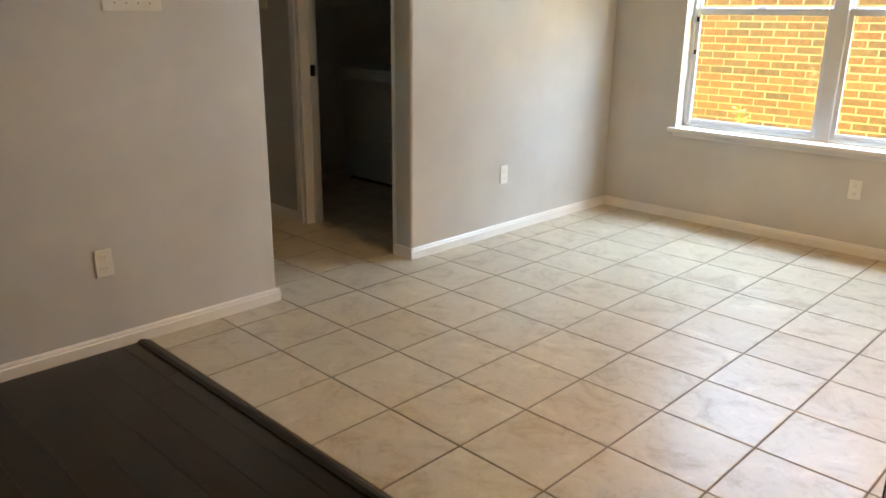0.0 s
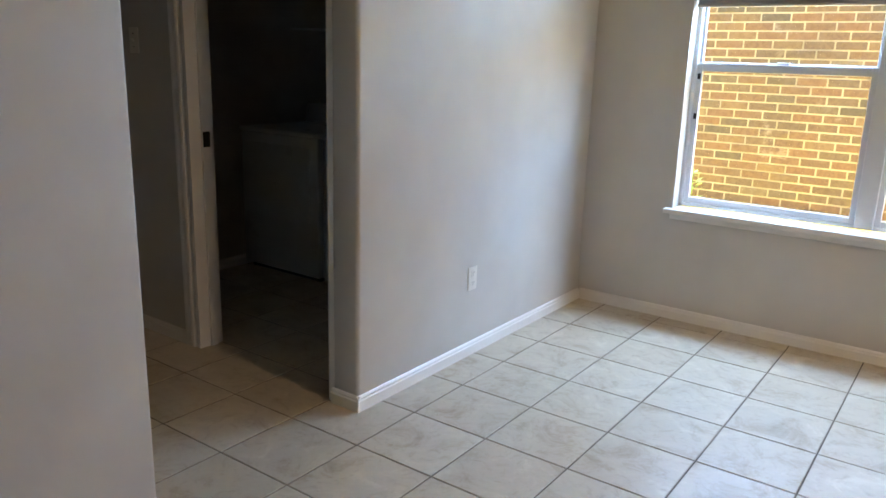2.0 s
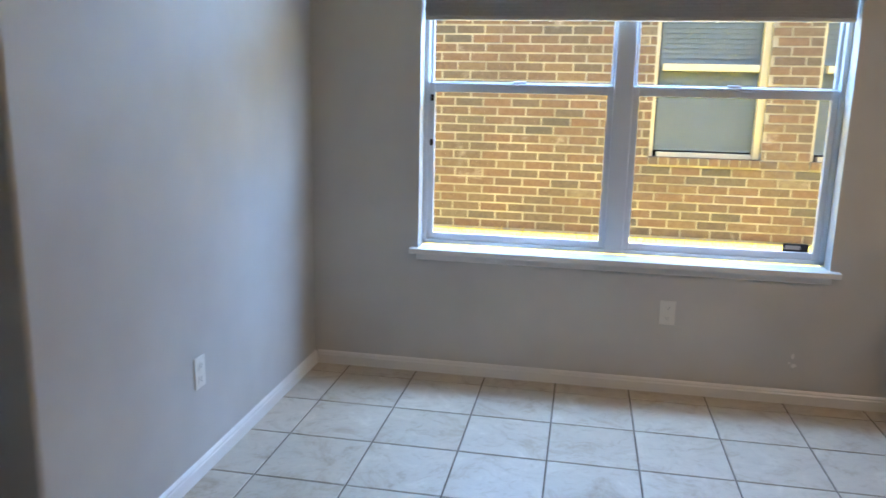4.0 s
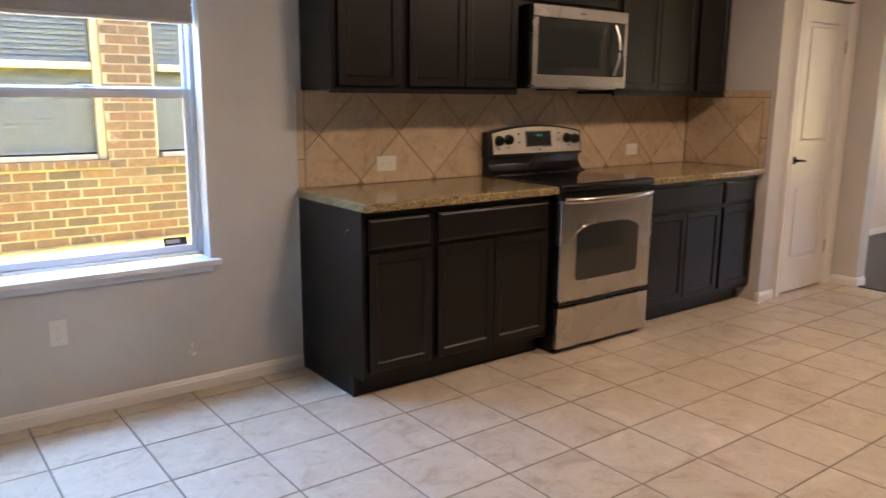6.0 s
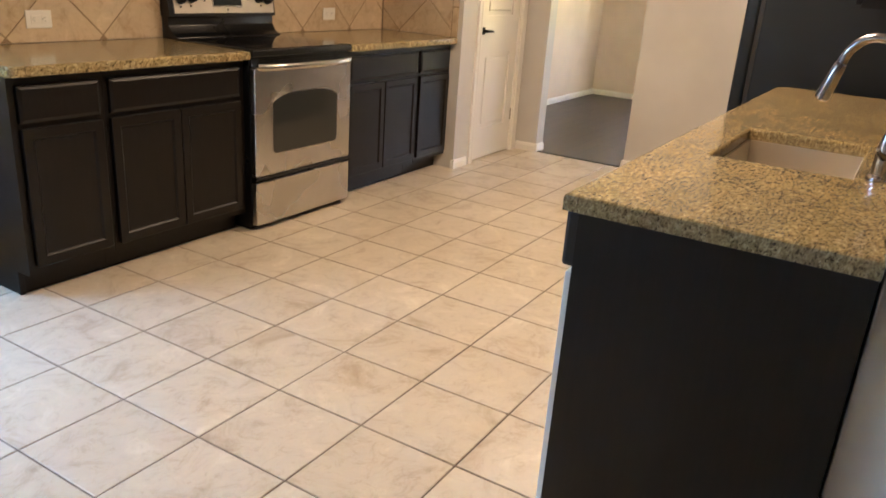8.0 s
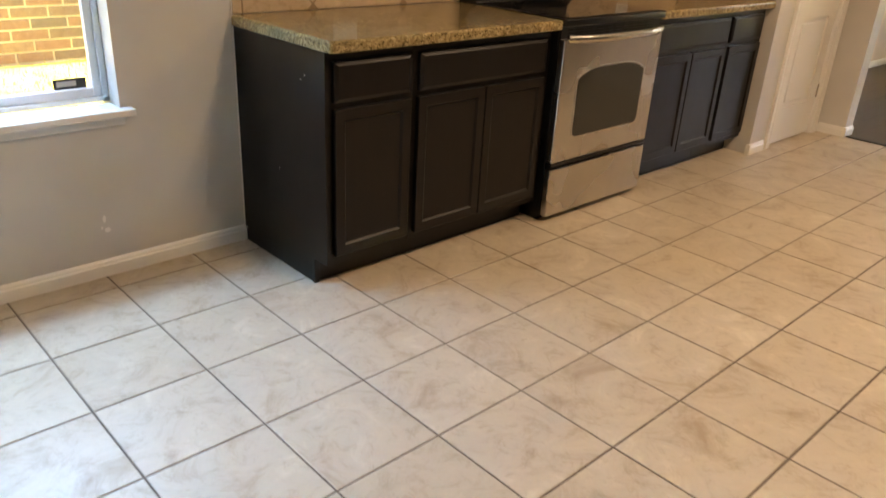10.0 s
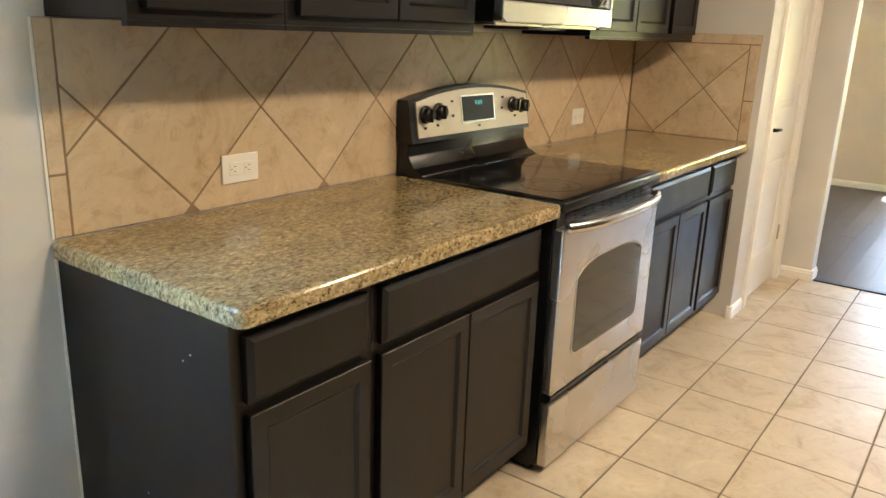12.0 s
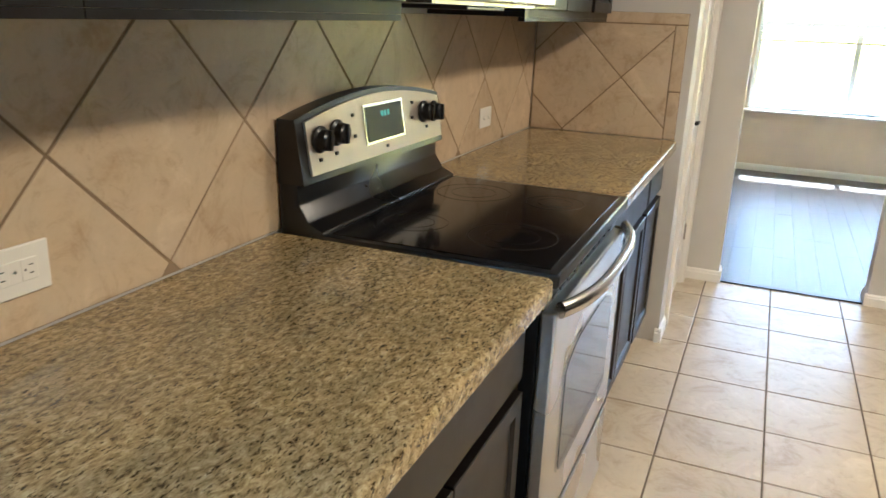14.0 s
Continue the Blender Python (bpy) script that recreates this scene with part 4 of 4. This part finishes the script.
part("knob", lathe([(0.03, -0.285), (0.025, -0.31), (0.002, -0.311)], (-1.72, 0.02, 0.99), "y", 18), BLACK, dr)
settle(dr)
ws = thing("washer", (-0.9, -0.5, 0), "white clothes washer beside the dryer", "washer")
part("body", boxes((-1.30, -0.61, -0.84, -0.12, 0.03, 0.90), bevel=0.008), APPLIANCEWHITE, ws)
part("foot", boxes((-1.27, -0.64, -0.80, -0.15, 0, 0.03)), BLACK, ws)
part("lid", boxes((-1.30, -0.61, -0.85, -0.30, 0.901, 0.925), bevel=0.008), APPLIANCEWHITE, ws)
part("console", prism([(-0.28, 0.901), (-0.25, 1.05), (-0.13, 1.05), (-0.13, 0.901)], "x", -1.30, -0.61, 0.006), APPLIANCEWHITE, ws)
settle(ws)
shelf = thing("wire_shelf", (-1.3, -0.25, 1.55), "white wire shelf above the laundry machines", "shelf")
for k in range(9):
    part("wire", tube([(-2.059, -0.04 - k * 0.04, 1.55), (-0.121, -0.04 - k * 0.04, 1.55)], 0.003, 6), APPLIANCEWHITE, shelf)
for k in range(5):
    part("cross_wire", tube([(-2.0 + k * 0.45, -0.001, 1.545), (-2.0 + k * 0.45, -0.37, 1.545)], 0.004, 6), APPLIANCEWHITE, shelf)
settle(shelf)

# ---- ceiling light ----
for lamp_x in (3.35, 5.35):
    cl = thing("ceiling_light", (lamp_x, -2.30, 2.57), "flush round ceiling light with a warm diffuser", "ceiling light", "kitchen ceiling lights")
    part("frame", lathe([(0.21, 2.619), (0.21, 2.60), (0.195, 2.598), (0.002, 2.6)], (lamp_x, -2.30, 0), "z", 36), SATIN, cl, "", True)
    part("diffuser", lathe([(0.19, 2.597), (0.18, 2.582), (0.13, 2.572), (0.002, 2.569)], (lamp_x, -2.30, 0), "z", 36), BULB, cl, "", True)
    settle(cl)

# ---- outside: side yard and the neighbour's brick house ----
bm = bmesh.new()
ys = [-400, -9, -8.6, 0.2, 0.6, 1.2, 1.9, 2.6, 3.2, 4.5, 12, 400]
zs = [-0.16, -0.16, -0.16, -0.16, -0.12, -0.05, 0.02, 0.07, 0.105, 0.11, 0.11, 0.11]
xs = [-400, -30, -8, -3, -1, 0, 1, 2, 3, 4, 6, 9, 12, 30, 400]
gridv = [[bm.verts.new((x, y, z + (0.015 * noise.noise((x * 1.3, y * 2.1, 0)) if 0.5 < y < 4 else 0))) for x in xs] for y, z in zip(ys, zs)]
for i in range(len(ys) - 1):
    for j in range(len(xs) - 1):
        bm.faces.new((gridv[i][j], gridv[i][j + 1], gridv[i + 1][j + 1], gridv[i + 1][j]))
tagged(structure("ground", bm, GRASS, "dry sunlit lawn of the side yard"), kind="structure")

NY = 3.47
house = thing("neighbour_house", (2, 5.5, 0.08), "neighbouring brick house with pale trimmed windows and dark blinds", "house")
part("wall", boxes((-9, 1.86, NY + 0.0, NY + 0.2, 0.0, 2.55), (1.86, 2.80, NY + 0.0, NY + 0.2, 0.0, 0.76), (3.20, 4.15, NY + 0.0, NY + 0.2, 0.0, 0.76), (1.86, 2.80, NY + 0.0, NY + 0.2, 2.3, 2.55), (3.20, 4.15, NY + 0.0, NY + 0.2, 2.3, 2.55), (2.80, 3.20, NY + 0.0, NY + 0.2, 0.0, 2.55), (4.15, 14, NY + 0.0, NY + 0.2, 0.0, 2.55)), MORTAR, house, "pale mortar wall")
part("foundation", boxes((-9, 14, NY - 0.004, NY + 0.2, -0.1, 0.113)), CONCRETE, house)
part("side_wall", boxes((-9, -8.8, NY + 0.2, 12, 0, 2.55), (13.8, 14, NY + 0.2, 12, 0, 2.55), (-8.8, 13.8, 11.8, 12, 0, 2.55), (-8.8, 13.8, NY + 0.9, NY + 1.0, 0, 2.55)), MORTAR, house)
part("roof", prism([(NY - 0.06, 2.5), (NY - 0.06, 2.58), (7.7, 3.7), (12.4, 2.58), (12.4, 2.5)], "x", -9.4, 14.4), ROOFING, house, "shingle roof")
part("fascia", boxes((-9.4, 14.4, NY - 0.085, NY - 0.061, 2.46, 2.59)), LAP, house)
for a, b in ((1.86, 2.80), (3.20, 4.15)):
    w = part("window", boxes((a, a + 0.035, NY + 0.05, NY + 0.13, 0.83, 2.3), (b - 0.06, b, NY + 0.05, NY + 0.13, 0.83, 2.3), (a + 0.07, b - 0.07, NY + 0.05, NY + 0.13, 0.83, 0.87), (a + 0.07, b - 0.07, NY + 0.05, NY + 0.13, 2.24, 2.3), (a + 0.07, b - 0.07, NY + 0.04, NY + 0.13, 1.575, 1.635), bevel=0.004), LAP, house, "cream window frame")
    part("pane", boxes((a + 0.07, b - 0.07, NY + 0.075, NY + 0.079, 0.87, 2.24)), GLASS, w)
    for k in range(32):
        z = 0.885 + k * 0.042
        part("blind_slat", prism([(NY + 0.105, z), (NY + 0.122, z + 0.042), (NY + 0.125, z + 0.042), (NY + 0.108, z)], "x", a + 0.05, b - 0.05), PALEBLIND, w)
    n = int((b - a) / 0.082)
    part("sill_bed", boxes((a, b, NY - 0.018, NY + 0.05, 0.762, 0.824)), MORTAR, w)
    for k in range(n):
        part("sill_brick", boxes((a + k * (b - a) / n + 0.005, a + (k + 1) * (b - a) / n - 0.005, NY - 0.025, NY + 0.05, 0.765, 0.83), bevel=0.003), BRICK, w)
    # near-black sheet that stands in for the shade of the room inside
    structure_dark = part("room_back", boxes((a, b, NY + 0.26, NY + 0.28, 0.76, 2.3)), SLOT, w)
settle(house)

weed = thing("weed", (-0.30, 2.95, 0.06), "small pale leafy weed by the brick wall", "plant")
bm = bmesh.new()
rnd = random.Random(4)
for k in range(46):
    a, h, l = rnd.uniform(0, math.tau), rnd.uniform(0.05, 0.40), rnd.uniform(0.05, 0.10)
    c = Vector((-0.30 + 0.06 * math.cos(a) * rnd.random(), 2.95 + 0.06 * math.sin(a) * rnd.random(), 0.06 + h))
    d = Vector((math.cos(a), math.sin(a), rnd.uniform(0.1, 0.9))).normalized()
    s = d.cross(Vector((0, 0, 1))).normalized() * l * 0.28
    q = [c, c + d * l * 0.5 + s, c + d * l, c + d * l * 0.5 - s]
    bm.faces.new([bm.verts.new(p) for p in q])
part("leaves", bm, LEAF, weed)
part("stem", tube([(-0.30, 2.95, 0.05), (-0.29, 2.94, 0.25), (-0.30, 2.95, 0.46)], 0.006, 6), LEAF, weed)
settle(weed)

rnd = random.Random(7)
vs, fs = [], []
for k in range(5200):
    x, y = rnd.uniform(-2.6, 5.0), rnd.uniform(2.2, 3.46)
    z = float(np.interp(y, ys, zs)) - 0.012
    h, a, lean = rnd.uniform(0.02, 0.06), rnd.uniform(0, math.tau), rnd.uniform(-0.02, 0.02)
    w = 0.004
    i = len(vs)
    vs += [(x - w * math.cos(a), y - w * math.sin(a), z), (x + w * math.cos(a), y + w * math.sin(a), z), (x + lean, y + lean, z + h)]
    fs.append((i, i + 1, i + 2))
me = bpy.data.meshes.new("grass")
me.from_pydata(vs, [], fs)
me.materials.append(GRASS)
tagged(new("grass", me), "short dry grass blades in the side yard", "grass", "", "stuff")

# ---- floors ----
P, PY, GX, GY, GAP = 0.3435, 0.3435, 0.20, -0.465, 0.0065
floor = structure("floor", boxes((-3.2, 7.02, -3.566, -0.001, -0.15, -0.003)), GROUT, "dark grout bed of the beige ceramic tile floor")
tile_cache = {}


def tile_mesh(w, d):
    key = (round(w, 3), round(d, 3))
    if key not in tile_cache:
        bm = bmesh.new()
        e = 0.0022
        rings = [[bm.verts.new(p) for p in ((-a, -b, z), (a, -b, z), (a, b, z), (-a, b, z))] for a, b, z in ((w / 2, d / 2, -0.006), (w / 2, d / 2, -0.0012), (w / 2 - e, d / 2 - e, 0.0))]
        for p, q in zip(rings, rings[1:]):
            for k in range(4):
                bm.faces.new((p[k], p[(k + 1) % 4], q[(k + 1) % 4], q[k]))
        bm.faces.new(rings[-1])
        tile_cache[key] = mesh_of("tile", bm, FLOORTILE)
    return tile_cache[key]


for i in range(-10, 21):
    for j in range(-2, 10):
        x0, x1 = GX + i * P + GAP / 2, GX + (i + 1) * P - GAP / 2
        y1, y0 = GY - j * PY - GAP / 2, GY - (j + 1) * PY + GAP / 2
        x0, x1, y0, y1 = max(x0, -2.05), min(x1, 7.015), max(y0, -3.562), min(y1, -0.003)
        if x1 - x0 < 0.02 or y1 - y0 < 0.02:
            continue
        cx, cy = (x0 + x1) / 2, (y0 + y1) / 2
        if (x1 < -0.12 and (y1 < -2.94)) or (cx > 3.1 and cy > -0.40) or (cx > 6.12 and cy > -0.56) or (cx > 3.2 and cy < -3.15):
            continue
        t = new("tile", tile_mesh(x1 - x0, y1 - y0))
        t.location = (cx, cy, 0.0006 * noise.noise((cx * 3, cy * 3, 1)))
        t.parent = floor


def planks(name, x0, x1, y0, y1, along, w, l, label, seed, material):
    rnd = random.Random(seed)
    bed = structure(name, boxes((x0, x1, y0, y1, -0.15, -0.012)), SLOT, label)
    n = int(math.ceil((y1 - y0 if along == "x" else x1 - x0) / w))
    for r in range(n):
        a = (y0 if along == "x" else x0) + r * w
        b = min(a + w, y1 if along == "x" else x1)
        s, end = (x0, x1) if along == "x" else (y0, y1)
        p = s - rnd.uniform(0, l)
        while p < end:
            q = max(p, s), min(p + l, end)
            if q[1] - q[0] > 0.02:
                d = 0.0006
                part("plank", boxes((q[0] + d, q[1] - d, a + d, b - d, -0.011, -0.0005)), material, bed)
            p += l
    return bed


planks("floor_living", 0.0, 7.0, -8.5, -3.60, "x", 0.127, 1.22, "very dark brown laminate floor", 1, LAMINATE)
planks("floor_front_room", 7.045, 10.76, -4.08, 0.10, "x", 0.127, 1.22, "dark laminate floor of the front room, daylight put into its colour", 2, LITLAMINATE)
structure("threshold_living", prism([(-3.608, -0.004), (-3.606, 0.006), (-3.590, 0.011), (-3.572, 0.007), (-3.562, 0.0), (-3.562, -0.004)], "x", 0.043, 2.688), LAMINATE, "dark wooden reducer strip between laminate and tile")
structure("threshold_front", boxes((7.005, 7.05, -1.605, -0.885, -0.004, 0.008), bevel=0.003), LAMINATE, "dark wooden threshold strip")


# ---- backsplash tiles ----
def clip(poly, x0, x1, z0, z1):
    for axis, lim, sign in ((0, x0, 1), (0, x1, -1), (1, z0, 1), (1, z1, -1)):
        out = []
        for p, q in zip(poly, poly[1:] + poly[:1]):
            dp, dq = sign * (p[axis] - lim), sign * (q[axis] - lim)
            if dp >= 0:
                out.append(p)
            if dp * dq < 0:
                t = dp / (dp - dq)
                out.append((p[0] + t * (q[0] - p[0]), p[1] + t * (q[1] - p[1])))
        poly = out
        if len(poly) < 3:
            return []
    return poly


def area(poly):
    return abs(sum(p[0] * q[1] - q[0] * p[1] for p, q in zip(poly, poly[1:] + poly[:1]))) / 2


def splash(bed, u0, u1, z0, z1, uc, zc, half, put, borders):
    """Diamond tiles clipped to a rectangle, with border strips; put maps (u, depth, z) to the world."""
    g = 0.003

    def lay(poly, shrink=True):
        if len(poly) < 3 or area(poly) < 0.0004:
            return
        c = (sum(p[0] for p in poly) / len(poly), sum(p[1] for p in poly) / len(poly))
        bm = bmesh.new()
        rings = []
        for e, d in ((0.0, 0.002), (0.0, 0.0085), (0.0016, 0.010)):
            rings.append([bm.verts.new(put(p[0] + (c[0] - p[0]) * e / max(0.01, math.dist(p, c)), d, p[1] + (c[1] - p[1]) * e / max(0.01, math.dist(p, c)))) for p in poly])
        n = len(poly)
        for a, b in zip(rings, rings[1:]):
            for k in range(n):
                bm.faces.new((a[k], a[(k + 1) % n], b[(k + 1) % n], b[k]))
        bm.faces.new(rings[-1])
        bmesh.ops.recalc_face_normals(bm, faces=bm.faces)
        part("tile", bm, SPLASHTILE, bed)
    for i in range(-3, 18):
        for j in range(-2, 4):
            if (i + j) % 2:
                continue
            cu, cz = uc + i * half, zc + (j + 1) * half - half
            r = half - g * 1.414
            poly = clip([(cu - r, cz), (cu, cz - r), (cu + r, cz), (cu, cz + r)], u0, u1, z0, z1)
            lay(poly)
    for a, b, c, d in borders:
        lay([(a, c), (b, c), (b, d), (a, d)])


north = structure("backsplash_bed", boxes((2.852, 5.984, -0.0035, -0.0008, 0.9245, 1.404)), SPLASHGROUT, "tan grout bed of the diagonal tile backsplash")
splash(north, 2.896, 5.972, 0.926, 1.403, 3.2115, 1.186, 0.23875, lambda u, d, z: (u, -d * 0.55, z), [(2.853, 2.890, 0.926, 1.065), (2.853, 2.890, 1.071, 1.403)])
structure("trim_caulk", boxes((2.845, 2.8515, -0.005, -0.0008, 0.9245, 1.403), bevel=0.001), TRIM, "white caulk along the tile edge")
north2 = structure("backsplash_return", boxes((5.9810, 5.9842, -0.645, -0.0065, 0.9245, 1.437)), SPLASHGROUT, "tan grout bed of the tiled pantry side")
splash(north2, 0.012, 0.592, 0.926, 1.388, 0.156, 1.170, 0.23875, lambda u, d, z: (5.9850 - d * 0.55, -u, z), [(0.598, 0.643, 0.926, 1.12), (0.598, 0.643, 1.126, 1.388), (0.012, 0.30, 1.394, 1.436), (0.306, 0.643, 1.394, 1.436)])

# ---- neighbour's bricks ----
BL, BH, J = 0.258, 0.0795, 0.015


def brick_mesh(l):
    bm = bmesh.new()
    box(bm, -l / 2, l / 2, NY - 0.006, NY + 0.02, -(BH - J) / 2, (BH - J) / 2, 0.003, 1)
    return mesh_of("brick", bm, BRICK)


full = brick_mesh(BL - J)
far = bmesh.new()
count = 0
wall_part = [o for o in house.children if o.name.startswith("wall")][0]
halves = {}
for c in range(30):
    z = 0.115 + BH / 2 + c * BH
    x = -4.0 + (BL / 2 if c % 2 else 0) + 0.01 * math.sin(c * 2.2)
    while x < 6.5:
        spans = [(x, x + BL - J)]
        if z > 0.79 and z < 2.3:
            for a, b in ((1.86, 2.80), (3.20, 4.15)):
                nxt = []
                for p, q in spans:
                    if q <= a or p >= b:
                        nxt.append((p, q))
                    else:
                        nxt += [s for s in ((p, a), (b, q)) if s[1] - s[0] > 0.03]
                spans = nxt
        for p, q in spans:
            near = -0.9 < x < 2.9 and z < 1.95
            if near and count < 300:
                l = round(q - p, 2)
                me = full if abs(q - p - BL + J) < 0.004 else halves.setdefault(l, brick_mesh(l))
                b = new("brick", me)
                b.location = ((p + q) / 2, 0.002 * math.sin(count * 1.7), z)
                b.parent = wall_part
                b.matrix_parent_inverse = Matrix.Identity(4)
                count += 1
            else:
                box(far, p, q, NY - 0.006, NY + 0.02, z - (BH - J) / 2, z + (BH - J) / 2)
        x += BL
rest = part("bricks", far, BRICK, wall_part)
rest["kind"] = "stuff"
